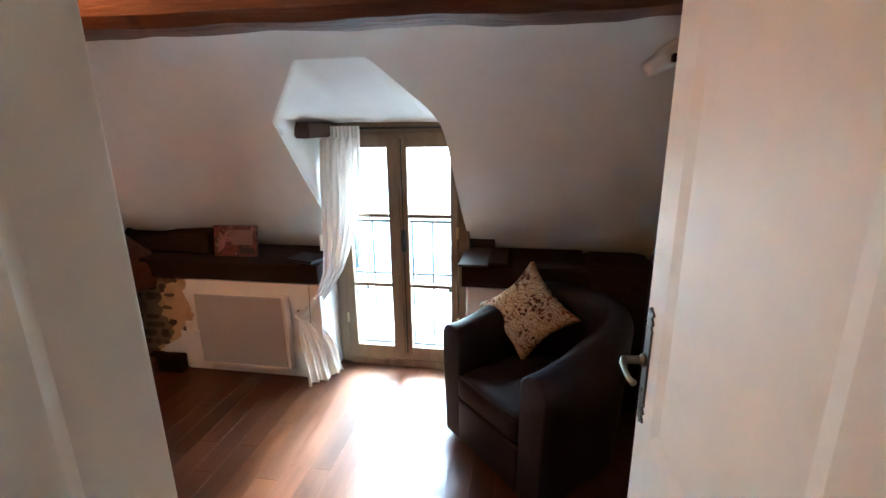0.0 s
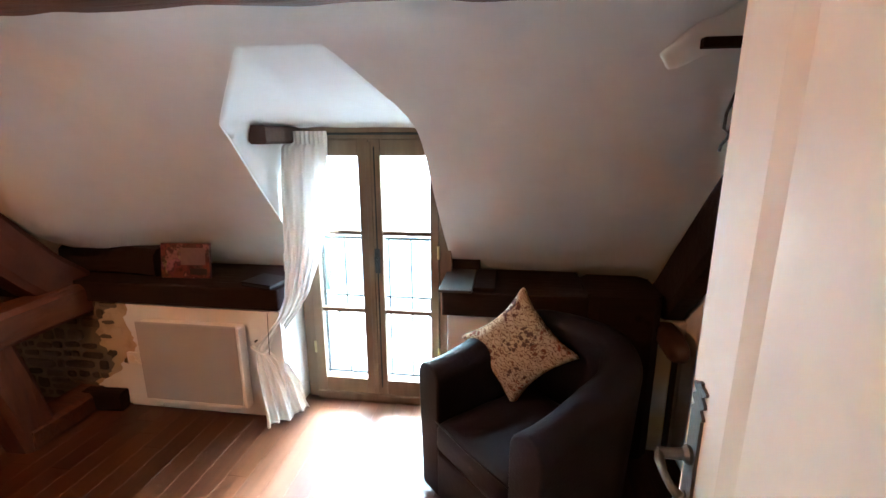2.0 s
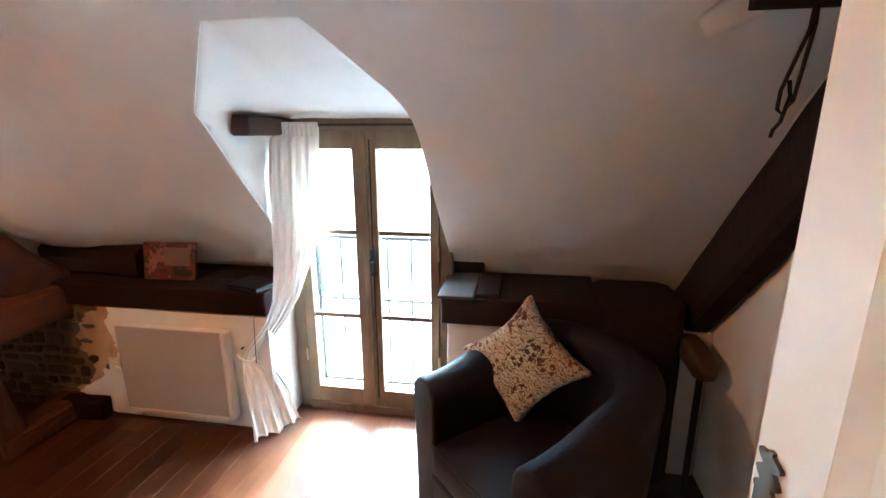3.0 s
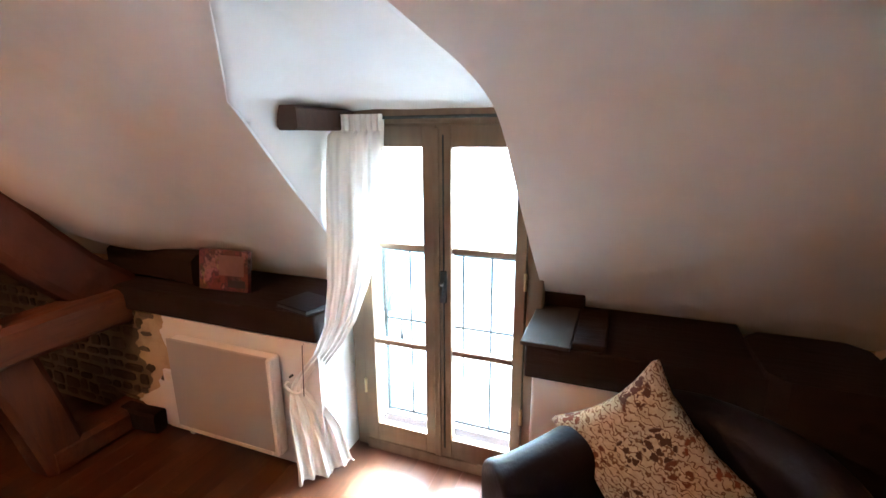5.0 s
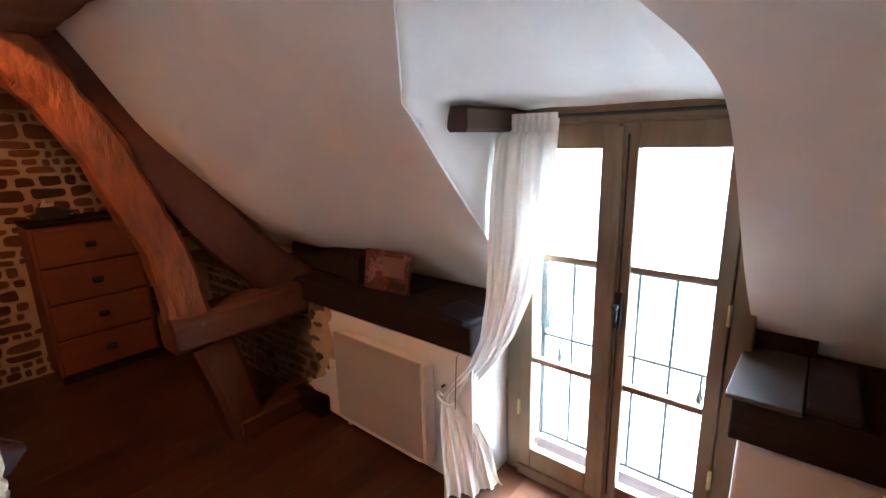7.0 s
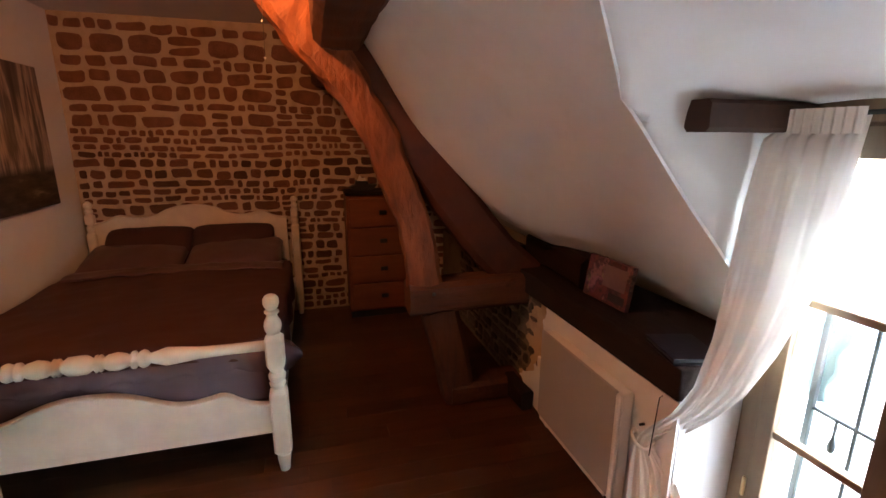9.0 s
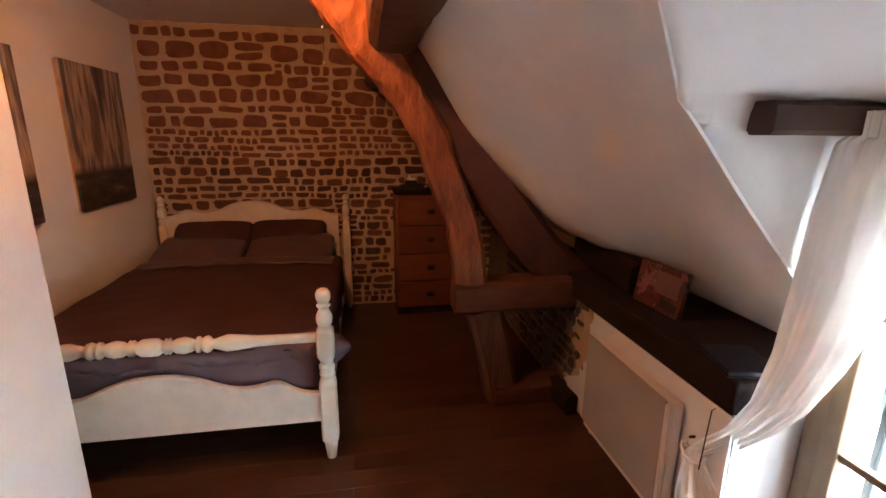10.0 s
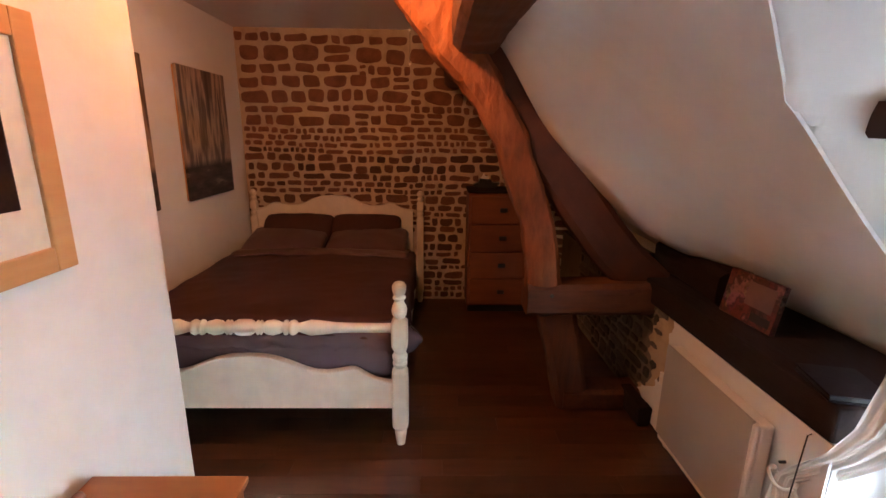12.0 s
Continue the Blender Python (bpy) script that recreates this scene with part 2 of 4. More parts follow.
def timber(points, sizes, rough=0.012, step=0.04, seed=0, freq=4.0, corner=0.28):
    """A hewn beam along a smooth line of points; sizes: (across, other) at each point; its first side lies near world x."""
    rows = []
    for i in range(len(points) - 1):
        a, b = Vector(points[i]), Vector(points[i + 1])
        p0 = Vector(points[max(0, i - 1)])
        p3 = Vector(points[min(len(points) - 1, i + 2)])
        n = max(2, int((b - a).length / step))
        for k in range(n + (i == len(points) - 2)):
            t = k / n
            t2, t3 = t * t, t * t * t
            p = 0.5 * ((2 * a) + (-p0 + b) * t + (2 * p0 - 5 * a + 4 * b - p3) * t2 + (-p0 + 3 * a - 3 * b + p3) * t3)
            s = [sizes[i][q] * (1 - t) + sizes[i + 1][q] * t for q in (0, 1)]
            rows.append((p, s))
    loops = []
    for i, (p, s) in enumerate(rows):
        q = rows[min(i + 1, len(rows) - 1)][0] - rows[max(i - 1, 0)][0]
        d = q.normalized()
        ref = Vector((1, 0, 0)) if abs(d.x) < 0.8 else Vector((0, 1, 0))
        u = (ref - d * ref.dot(d)).normalized()
        w = d.cross(u)
        loop = []
        for k in range(20):
            a = 2 * math.pi * k / 20
            cx, cy = math.cos(a), math.sin(a)
            f = 1 / max(abs(cx), abs(cy))
            f = f * (1 - corner) + corner * 1.0
            o = u * (cx * f * s[0] / 2) + w * (cy * f * s[1] / 2)
            pt = p + o
            nz = noise.noise(pt * freq + Vector((seed, 0, 0))) + 0.5 * noise.noise(pt * freq * 3.1 + Vector((0, seed, 0)))
            loop.append(pt + o.normalized() * nz * rough)
        loops.append(loop)
    return rings(bmesh.new(), loops)


def tube(points, r, n=8, bm=None):
    bm = bm or bmesh.new()
    loops = []
    for i, p in enumerate(points):
        d = (Vector(points[min(i + 1, len(points) - 1)]) - Vector(points[max(i - 1, 0)])).normalized()
        ref = Vector((0, 0, 1)) if abs(d.z) < 0.9 else Vector((1, 0, 0))
        u = (ref - d * ref.dot(d)).normalized()
        w = d.cross(u)
        rr = r[i] if isinstance(r, (list, tuple)) else r
        loops.append([Vector(p) + (u * math.cos(2 * math.pi * k / n) + w * math.sin(2 * math.pi * k / n)) * rr for k in range(n)])
    return rings(bm, loops)


def prism(outline, axis, lo, hi, bevel=0.0):
    """A plate with an outline of (a, b) pairs in the two other axes, from lo to hi along the axis."""
    def at(p, h):
        a, b = p
        return {"x": (h, a, b), "y": (a, h, b), "z": (a, b, h)}[axis]
    bm = rings(bmesh.new(), [[at(p, lo) for p in outline], [at(p, hi) for p in outline]])
    if bevel:
        es = [e for e in bm.edges if len(e.link_faces) == 2 and any(len(f.verts) > 4 for f in e.link_faces)]
        bmesh.ops.bevel(bm, geom=es, offset=bevel, segments=2, affect="EDGES")
    return bm


def interp(x, table):
    if x <= table[0][0]:
        return table[0][1]
    for (a, u), (b, v) in zip(table, table[1:]):
        if x <= b:
            return u + (v - u) * (x - a) / (b - a)
    return table[-1][1]


def sstep(a, b, x):
    t = min(1, max(0, (x - a) / (b - a)))
    return t * t * (3 - 2 * t)


# ---- the shell of the room ----
PROFILE = [(1.45, 1.99), (1.6, 1.925), (1.8, 1.84), (2.12, 1.61), (2.36, 1.33), (2.57, 1.11), (2.80, 0.85), (2.95, 0.72)]
TRUSS = [(1.45, 2.1), (1.6, 1.93), (1.83, 1.55), (2.13, 1.24), (2.35, 1.05), (2.59, 0.92), (2.80, 0.83), (2.95, 0.72)]
STONE_X, ALCOVE_Y, NEAR_Y, EAST_X, CEIL_Z = -4.15, -0.37, 0.215, 0.84, 2.34


def smooth_profile(y, table):
    return sum(interp(y + d, table) for d in (-0.06, -0.03, 0, 0.03, 0.06)) / 5


def slope_z(x, y):
    a = sstep(-1.75, -2.35, x) if x > -2.5 else 1 - sstep(-2.5, -2.9, x)
    z = smooth_profile(y, PROFILE) * (1 - a) + smooth_profile(y, TRUSS) * a
    return z + 0.006 * noise.noise(Vector((x * 2.2, y * 2.2, 3)))


CHEEK = [(-0.61, 1.80), (-0.525, 1.92), (-0.475, 1.99), (-0.437, 2.04), (-0.40, 2.10), (-0.375, 2.15), (-0.362, 2.21), (-0.355, 2.30), (-0.35, 2.42), (-0.34, 2.58), (-0.32, 2.76), (-0.305, 2.95)]


def dormer_y(x):
    """How far back the slope runs at x before the dormer opens."""
    if x <= -1.2 or x >= -0.305:
        return 2.95
    return interp(x, [(-1.2, 2.12), (-0.9, 1.8)] + CHEEK)


GRID = sorted({round(1.45 + 0.025 * k, 4) for k in range(61)} | {1.8, 2.12})


def slope_patch(bm, x0, x1, nx, ends):
    cols = []
    for i in range(nx + 1):
        x = x0 + (x1 - x0) * i / nx
        ye = ends(x)
        ys = [y for y in GRID if y < ye - 0.006] + [ye]
        cols.append([bm.verts.new((x, y, slope_z(x, y))) for y in ys])
    for a, b in zip(cols, cols[1:]):
        n = min(len(a), len(b))
        for j in range(n - 1):
            bm.faces.new((a[j], b[j], b[j + 1], a[j + 1]))
        for j in range(n - 1, len(a) - 1):
            bm.faces.new((a[j], b[n - 1], a[j + 1]))
        for j in range(n - 1, len(b) - 1):
            bm.faces.new((a[n - 1], b[j], b[j + 1]))


bm = bmesh.new()
slope_patch(bm, STONE_X - 0.05, -1.2, 90, lambda x: 2.95)
slope_patch(bm, -1.2, -0.9, 14, lambda x: min(2.12, dormer_y(x + 0.0001)))
slope_patch(bm, -0.9, -0.61, 8, dormer_y)
slope_patch(bm, -0.61, -0.305, 50, dormer_y)
slope_patch(bm, -0.305, EAST_X + 0.05, 30, lambda x: 2.95)
bmesh.ops.remove_doubles(bm, verts=bm.verts, dist=0.001)
slope = part("sloped_ceiling", bm, M_CEIL, None, "sloping white plastered attic ceiling with a sagging surface", True, "structure")
for f in slope.data.polygons:
    if f.normal.z > 0:
        f.flip()
sol = slope.modifiers.new("thickness", "SOLIDIFY")
sol.thickness, sol.offset = 0.010, -1
cut = slope.modifiers.new("crisp", "EDGE_SPLIT")
cut.split_angle = radians(38)

# dormer lining
A, B, C = Vector((-1.14, 2.075, 1.660)), Vector((-0.9, 1.8, 1.842)), Vector((-0.61, 1.8, 1.842))
E, F, G, H = Vector((-1.14, 2.78, 1.590)), Vector((-1.0, 2.78, 1.582)), Vector((-0.52, 2.78, 1.576)), Vector((-0.335, 2.78, 1.566))
bm = bmesh.new()
grid, row0 = [], []
for k in range(25):
    v = k / 24
    yc = 2.12 + 0.66 * v
    zc = 1.616 - 0.012 * v
    low = slope_z(-1.2, yc) + 0.004
    row = [Vector((-1.203, yc, z)) for z in (low, max(low, (low + zc) / 2), max(low, zc - 0.07))]
    row += [Vector((-1.198, yc, max(low, zc - 0.04))), Vector((-1.186, yc - 0.012 * (1 - v), max(low, zc - 0.018 + 0.018 * (1 - v)))), Vector((-1.168, yc - 0.025 * (1 - v), zc + 0.012 * (1 - v)))]
    for (a, b), (c, d), n in (((A, B), (E, F), 8), ((B, C), (F, G), 8)):
        for m in range(n):
            u = m / n
            row.append(a.lerp(b, u).lerp(c.lerp(d, u), v))
    row.append(C.lerp(G, v))
    for q, p in enumerate(row[6:]):
        f = row0[q] if grid else p.copy()
        lift = max(0.0, slope_z(f.x, f.y) + 0.006 - f.z) * (1 - v)
        if not grid:
            row0.append(f)
        p.z += lift
    grid.append([bm.verts.new(p + Vector((0, 0, 0.004 * noise.noise(p * 5)))) for p in row])
hem = []
for vert in grid[0]:
    p = vert.co
    out = Vector((p.x + 0.76, p.y - 2.3, 0)).normalized() * 0.06
    hem.append(bm.verts.new((p.x + out.x, p.y + out.y, slope_z(p.x + out.x, p.y + out.y) + 0.025)))
for i in range(len(hem) - 1):
    bm.faces.new((hem[i], hem[i + 1], grid[0][i + 1], grid[0][i]))
for a, b in zip(grid, grid[1:]):
    for i in range(len(a) - 1):
        bm.faces.new((a[i], a[i + 1], b[i + 1], b[i]))
# the side that rounds from the ceiling down to the window
last = [hem[-1]] + [row[-1] for row in grid]
for k in range(1, 45):
    q = k / 44 * (len(CHEEK) - 1)
    i = min(int(q), len(CHEEK) - 2)
    x, y = (CHEEK[i][j] + (CHEEK[i + 1][j] - CHEEK[i][j]) * (q - i) for j in (0, 1))
    z = slope_z(x, y) + 0.003
    back = G.lerp(H, min(1, max(0, (1.842 - z) / 0.25)))
    if z < 1.57:
        back = Vector((-0.333 + 0.012 * min(1, (1.57 - z) / 0.3), max(2.785, y + 0.02), z))
    row = [bm.verts.new((x + 0.04, y - 0.04 * sstep(1.55, 1.9, z), z + 0.03))]
    for n in range(25):
        p = Vector((x, y, z)).lerp(back, n / 24)
        row.append(bm.verts.new(p + Vector((0, 0, 0.004 * noise.noise(p * 5)))))
    for i in range(len(row) - 1):
        bm.faces.new((last[i], last[i + 1], row[i + 1], row[i]))
    last = row
dormer = part("dormer_lining", bm, M_PLASTER, None, "white plastered cheeks and ceiling of the dormer in one rounded skin", True, "structure")
if sum(f.normal.z * f.area for f in dormer.data.polygons) > 0:
    dormer.data.flip_normals()
sol = dormer.modifiers.new("thickness", "SOLIDIFY")
sol.thickness, sol.offset = 0.012, -1


def wall(name, lo, hi, material, label, bevel=0.0):
    return part(name, box(lo, hi, bevel), material, None, label, False, "structure")


wall("floor", (STONE_X - 0.1, -2.3, -0.12), (EAST_X + 0.1, 3.0, -0.012), M_DARKBEAM, "subfloor under the boards")
wall("ceiling", (STONE_X - 0.1, -0.5, CEIL_Z), (EAST_X + 0.1, 1.6, CEIL_Z + 0.1), M_CEIL, "flat white plastered ceiling")
wall("ceiling_upstand", (STONE_X - 0.1, 1.5, 1.96), (EAST_X + 0.1, 1.58, CEIL_Z), M_CEIL, "plaster above the purlin")
wall("wall_west", (STONE_X - 0.12, ALCOVE_Y - 0.12, -0.1), (STONE_X, 3.0, CEIL_Z + 0.1), M_MORTAR, "rubble stone gable wall in pale lime mortar")
wall("wall_alcove", (STONE_X, ALCOVE_Y - 0.12, -0.1), (-1.84, ALCOVE_Y, CEIL_Z + 0.05), M_PLASTER, "white plastered wall beside the bed")
wall("wall_south", (-1.84, -0.5, -0.1), (-0.335, NEAR_Y, CEIL_Z + 0.05), M_PLASTER, "thick white plastered wall beside the doorway", 0.012)
wall("wall_south", (0.345, -0.5, -0.1), (EAST_X, NEAR_Y, CEIL_Z + 0.05), M_PLASTER, "white plastered wall behind the open door")
wall("wall_south_head", (-0.335, -0.5, 2.06), (0.345, NEAR_Y, CEIL_Z + 0.05), M_PLASTER, "white plaster above the doorway")
wall("wall_east", (EAST_X, -0.5, -0.1), (EAST_X + 0.12, 3.0, CEIL_Z + 0.1), M_PLASTER, "white plastered side wall with exposed timbers")
M_DIRT = mat("grey_earth_mortar", plaster_build((0.17, 0.13, 0.09), (0.6, 0.55, 0.5)))
wall("wall_north", (STONE_X, 2.47, -0.1), (-2.2, 2.95, 0.66), M_DIRT, "low knee wall of bare rubble stone")
wall("wall_north", (-2.2, 2.47, -0.1), (-1.2, 2.95, 0.66), M_PLASTER, "low white plastered knee wall")
wall("wall_north", (-0.30, 2.46, -0.1), (EAST_X, 2.95, 0.70), M_PLASTER, "low white plastered knee wall with an old stain", 0.01)
wall("eaves_wall", (STONE_X, 2.95, 0.5), (-1.22, 3.0, 0.9), M_MORTAR, "masonry behind the ledge")
wall("eaves_wall", (-0.28, 2.95, 0.5), (EAST_X, 3.0, 0.9), M_MORTAR, "masonry behind the ledge")
wall("outer_wall", (-1.32, 2.771, -0.1), (-1.185, 3.0, 1.72), M_OUTWALL, "masonry beside the window")
wall("outer_wall", (-0.315, 2.771, -0.1), (-0.2, 2.949, 1.72), M_OUTWALL, "masonry beside the window")
wall("outer_lintel", (-1.185, 2.772, 1.585), (-0.315, 3.0, 1.75), M_OUTWALL, "masonry above the window")
# the hall behind the doorway
wall("wall_hall", (-1.1, -2.3, -0.1), (-1.0, -0.5, 2.45), M_PLASTER, "white hall wall")
wall("wall_hall", (1.0, -2.3, -0.1), (1.1, -0.5, 2.45), M_PLASTER, "white hall wall")
wall("wall_hall", (-1.0, -2.4, -0.1), (1.0, -2.3, 2.45), M_PLASTER, "white hall wall")
wall("ceiling_hall", (-1.1, -2.4, 2.4), (1.1, -0.5, 2.45), M_CEIL, "white hall ceiling")

# ---- window ----
window = thing("window_1", (-0.75, 2.72, 0.0), "two-leaf stained oak window reaching down to the floor in the dormer", "window", "", "structure")


def wpart(name, x0, x1, z0, z1, y0=-0.02, y1=0.03, parent=window, material=None, bevel=0.004, label=""):
    return part(name, box((x0 + 0.75, y0, z0), (x1 + 0.75, y1, z1), bevel), material or M_WINDOW, parent, label)


part("window_frame", box((-0.44, -0.01, 0.0), (-0.375, 0.05, 1.56), 0.004), M_WINDOW, window)
wpart("window_frame", -0.375, -0.31, 0.0, 1.56, -0.01, 0.05)
wpart("window_frame", -1.125, -0.375, 1.53, 1.56, -0.01, 0.05)
wpart("window_sill", -1.125, -0.375, 0.0, 0.05, -0.03, 0.05)
wpart("top_strip", -1.19, -0.31, 1.545, 1.605, -0.014, 0.045)
for k, (a, b) in enumerate(((-1.122, -0.752), (-0.748, -0.378))):
    sash = thing("sash", (0, 0, 0), "", "")
    sash.matrix_world = Matrix()
    sash.parent = window
    outer, inner = (0.055, 0.06) if k == 0 else (0.06, 0.045)
    wpart("stile", a, a + outer, 0.045, 1.537, -0.02, 0.025, sash)
    wpart("stile", b - inner, b, 0.045, 1.537, -0.02, 0.025, sash)
    wpart("bottom_rail", a + outer, b - inner, 0.045, 0.142, -0.018, 0.023, sash)
    wpart("top_rail", a + outer, b - inner, 1.452, 1.537, -0.018, 0.023, sash)
    for z in (0.575, 1.035):
        wpart("glazing_bar", a + outer, b - inner, z - 0.013, z + 0.013, -0.014, 0.019, sash, None, 0.005)
    for z0, z1 in ((0.142, 0.562), (0.588, 1.022), (1.048, 1.452)):
        p = wpart("pane", a + outer, b - inner, z0, z1, 0.002, 0.006, sash, M_GLASS, 0)
        p.visible_shadow = False
wpart("cover_strip", -0.765, -0.735, 0.054, 1.526, -0.034, -0.0205, window, None, 0.005)
part("espagnolette", tube([(0.03, -0.024, 0.10), (0.03, -0.024, 1.50)], 0.0035, 8), M_MATTIRON, window, "dark iron espagnolette rod")
part("handle_plate", box((0.016, -0.034, 0.81), (0.044, -0.0205, 0.95), 0.004), M_MATTIRON, window)
part("window_handle", lathe([(0, 0.006), (0.01, 0.010), (0.022, 0.012), (0.03, 0.009), (0.036, 0.003)], 14, m=pose(0.03, -0.034, 0.90, 90, 0, 0)), M_MATTIRON, window, "rounded dark handle knob")
part("window_handle", lathe([(0, 0.005), (0.03, 0.009), (0.055, 0.007), (0.065, 0.003)], 12, m=pose(0.03, -0.052, 0.905, 180, 0, 0)), M_MATTIRON, window)
for x in (-1.122, -0.378):
    for z in (0.30, 0.90, 1.35):
        part("hinge", lathe([(0, 0.004), (0.004, 0.007), (0.07, 0.007), (0.074, 0.004)], 10, m=pose(x + 0.75, -0.024, z)), M_BRASS, window)

for x0, x1, z0, z1 in ((-0.378, -0.352, 0.05, 1.53), (0.352, 0.378, 0.05, 1.53), (-0.016, 0.016, 0.05, 1.53), (-0.352, -0.016, 1.505, 1.545), (0.016, 0.352, 1.505, 1.545), (-0.352, -0.016, 0.04, 0.075), (0.016, 0.352, 0.04, 0.075)):
    part("rebate_bead", box((x0, 0.0265, z0), (x1, 0.045, z1)), M_WINDOW, window)

# outside guard rail
rail = thing("balustrade", (-0.75, 3.05, -0.02), "dark iron balustrade outside the window", "balustrade")
for x in (-0.44, 0.45):
    part("post", box((x - 0.010, -0.010, 0.0), (x + 0.010, 0.010, 0.95), 0.002), M_IRON, rail)
for z, r in ((0.012, 0.007), (0.563, 0.006), (0.95, 0.009)):
    part("rail", box((-0.44, -r, z - r), (0.45, r, z + r), 0.001), M_IRON, rail)
for i in range(7):
    x = -0.435 + i * 0.145
    part("bar", tube([(x, 0, 0.012), (x, 0, 0.945)], 0.0065, 8), M_IRON, rail)
for x in (-0.35, 0.265):
    part("rosette", lathe([(0, 0.002), (0.006, 0.010), (0.03, 0.013), (0.05, 0.008), (0.075, 0.004), (0.10, 0.006), (0.135, 0.004)], 10, m=pose(x, 0, 0.43)), M_IRON, rail)
cloth = thing("cloth", (-1.19, 3.11, 0.50), "faded teal cloth hung over the balustrade", "cloth")
bm = bmesh.new()
g = [[bm.verts.new((-0.06 + 0.13 * i / 10 * (1 - 0.35 * j / 14) + 0.01 * math.sin(j), 0.012 * math.sin(i * 1.9) - 0.03, 0.36 - 0.30 * j / 14)) for i in range(11)] for j in range(15)]
for a, b in zip(g, g[1:]):
    for i in range(10):
        bm.faces.new((a[i], a[i + 1], b[i + 1], b[i]))
c = part("fabric", bm, M_TEAL, cloth, "", True)
c.modifiers.new("thickness", "SOLIDIFY").thickness = 0.004

# the outdoors
part("ground", box((-60, 3.2, -3.2), (60, 200, -3.0)), M_GROUND, None, "pale sunlit gravel yard", False, "structure")
bm = box((-14, 16, -3.0), (10, 18, -0.2))
part("backdrop", bm, M_OUTWALL, None, "pale sunlit garden wall", False, "structure")


# ---- timbers ----
def beam(name, points, sizes, rough, step, seed, freq, corner, material, label, group="roof timbers"):
    return tagged(part(name, timber(points, sizes, rough, step, seed, freq, corner), material, None, "", False), label, "beam", group)


beam("purlin", [(STONE_X, 1.48, 2.01), (-2.9, 1.48, 2.005), (-1.6, 1.48, 2.01), (-0.6, 1.48, 2.0), (0.2, 1.48, 1.985), (EAST_X, 1.49, 1.995)], [(0.24, 0.24), (0.23, 0.25), (0.25, 0.25), (0.23, 0.24), (0.24, 0.24), (0.23, 0.24)], 0.014, 0.03, 2, 2.5, 0.25, M_OLD, "heavy hewn oak purlin lit orange by the lamp")
# the brace's orange is partly lamplight put into its base colour
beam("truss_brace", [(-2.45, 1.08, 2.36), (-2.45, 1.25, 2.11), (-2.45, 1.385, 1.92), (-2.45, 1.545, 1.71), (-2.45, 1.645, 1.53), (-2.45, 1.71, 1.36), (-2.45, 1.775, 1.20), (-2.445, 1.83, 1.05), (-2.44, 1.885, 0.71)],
     [(0.20, 0.24), (0.20, 0.24), (0.19, 0.22), (0.19, 0.18), (0.18, 0.165), (0.17, 0.17), (0.17, 0.175), (0.16, 0.17), (0.16, 0.19)], 0.010, 0.015, 7, 6, 0.3, M_BRACE, "crooked knotty oak brace with lamplight put into its orange colour")
brace = bpy.data.objects["truss_brace"]
for v in brace.data.vertices:
    a = sstep(1.35, 1.65, v.co.z)
    if a:
        n = noise.noise(v.co * Vector((9, 9, 5))) + 0.6 * noise.noise(v.co * Vector((22, 22, 12)))
        v.co += Vector((0.3, -0.5, 0.1)) * n * 0.05 * a
beam("post", [(-2.44, 2.085, 0.0), (-2.44, 2.025, 0.3), (-2.44, 1.955, 0.58)], [(0.17, 0.18), (0.17, 0.19), (0.16, 0.21)], 0.006, 0.04, 4, 4, 0.05, M_OLDPOST, "leaning oak post under the truss joint")
tie = beam("tie_beam", [(-2.44, 1.785, 0.655), (-2.44, 2.2, 0.66), (-2.44, 2.62, 0.67), (-2.44, 2.93, 0.675)], [(0.19, 0.17), (0.19, 0.175), (0.2, 0.18), (0.2, 0.2)], 0.006, 0.03, 5, 4, 0.04, M_OLDTIE, "short horizontal oak tie beam running into the eaves")
part("bolt", lathe([(0, 0.009), (0.006, 0.011), (0.01, 0.004)], 12, m=pose(-2.343, 1.91, 0.692, 0, 90, 0)), M_PEWTER, tie, "shiny bolt head")
beam("rafter", [(-2.50, 1.55, 1.95), (-2.50, 1.74, 1.63), (-2.50, 2.01, 1.24), (-2.50, 2.28, 0.90), (-2.50, 2.50, 0.70)], [(0.18, 0.25)] * 5, 0.010, 0.03, 6, 4, 0.12, M_RAFTER, "dark oak principal rafter under the slope")
beam("rafter", [(0.78, 1.55, 1.79), (0.78, 2.0, 1.34), (0.78, 2.4, 0.94), (0.78, 2.74, 0.60)], [(0.11, 0.23)] * 4, 0.005, 0.04, 8, 3, 0.06, M_DARKBEAM, "dark oak rafter against the white side wall")
beam("post", [(0.54, 2.56, 0.0), (0.54, 2.56, 0.4), (0.54, 2.56, 0.835)], [(0.34, 0.36)] * 3, 0.005, 0.06, 9, 3, 0.05, M_DARKBEAM, "broad dark oak post behind the armchair")
part("ledge", box((-2.95, 2.44, 0.655), (-1.195, 2.94, 0.775), 0.008), M_DARKBEAM, None, "dark oak ledge on the knee wall above the heater", False, "structure")
part("ledge", box((-0.32, 2.42, 0.69), (0.38, 2.94, 0.815), 0.006), M_DARKBEAM, None, "dark oak ledge on the knee wall behind the armchair", False, "structure")
beam("wall_plate", [(-2.6, 2.68, 0.86), (-2.3, 2.68, 0.865), (-1.98, 2.67, 0.85)], [(0.24, 0.17)] * 3, 0.008, 0.05, 11, 3, 0.1, M_DARKBEAM, "dark beam end resting on the ledge")
tagged(part("lintel_stub", timber([(-1.16, 2.335, 1.562), (-1.16, 2.5, 1.562), (-1.16, 2.72, 1.562)], [(0.085, 0.085)] * 3, 0.003, 0.02, 12, 9, 0.0), M_BRACKET, None, "", False), "short dark oak beam stub in the dormer cheek", "beam")

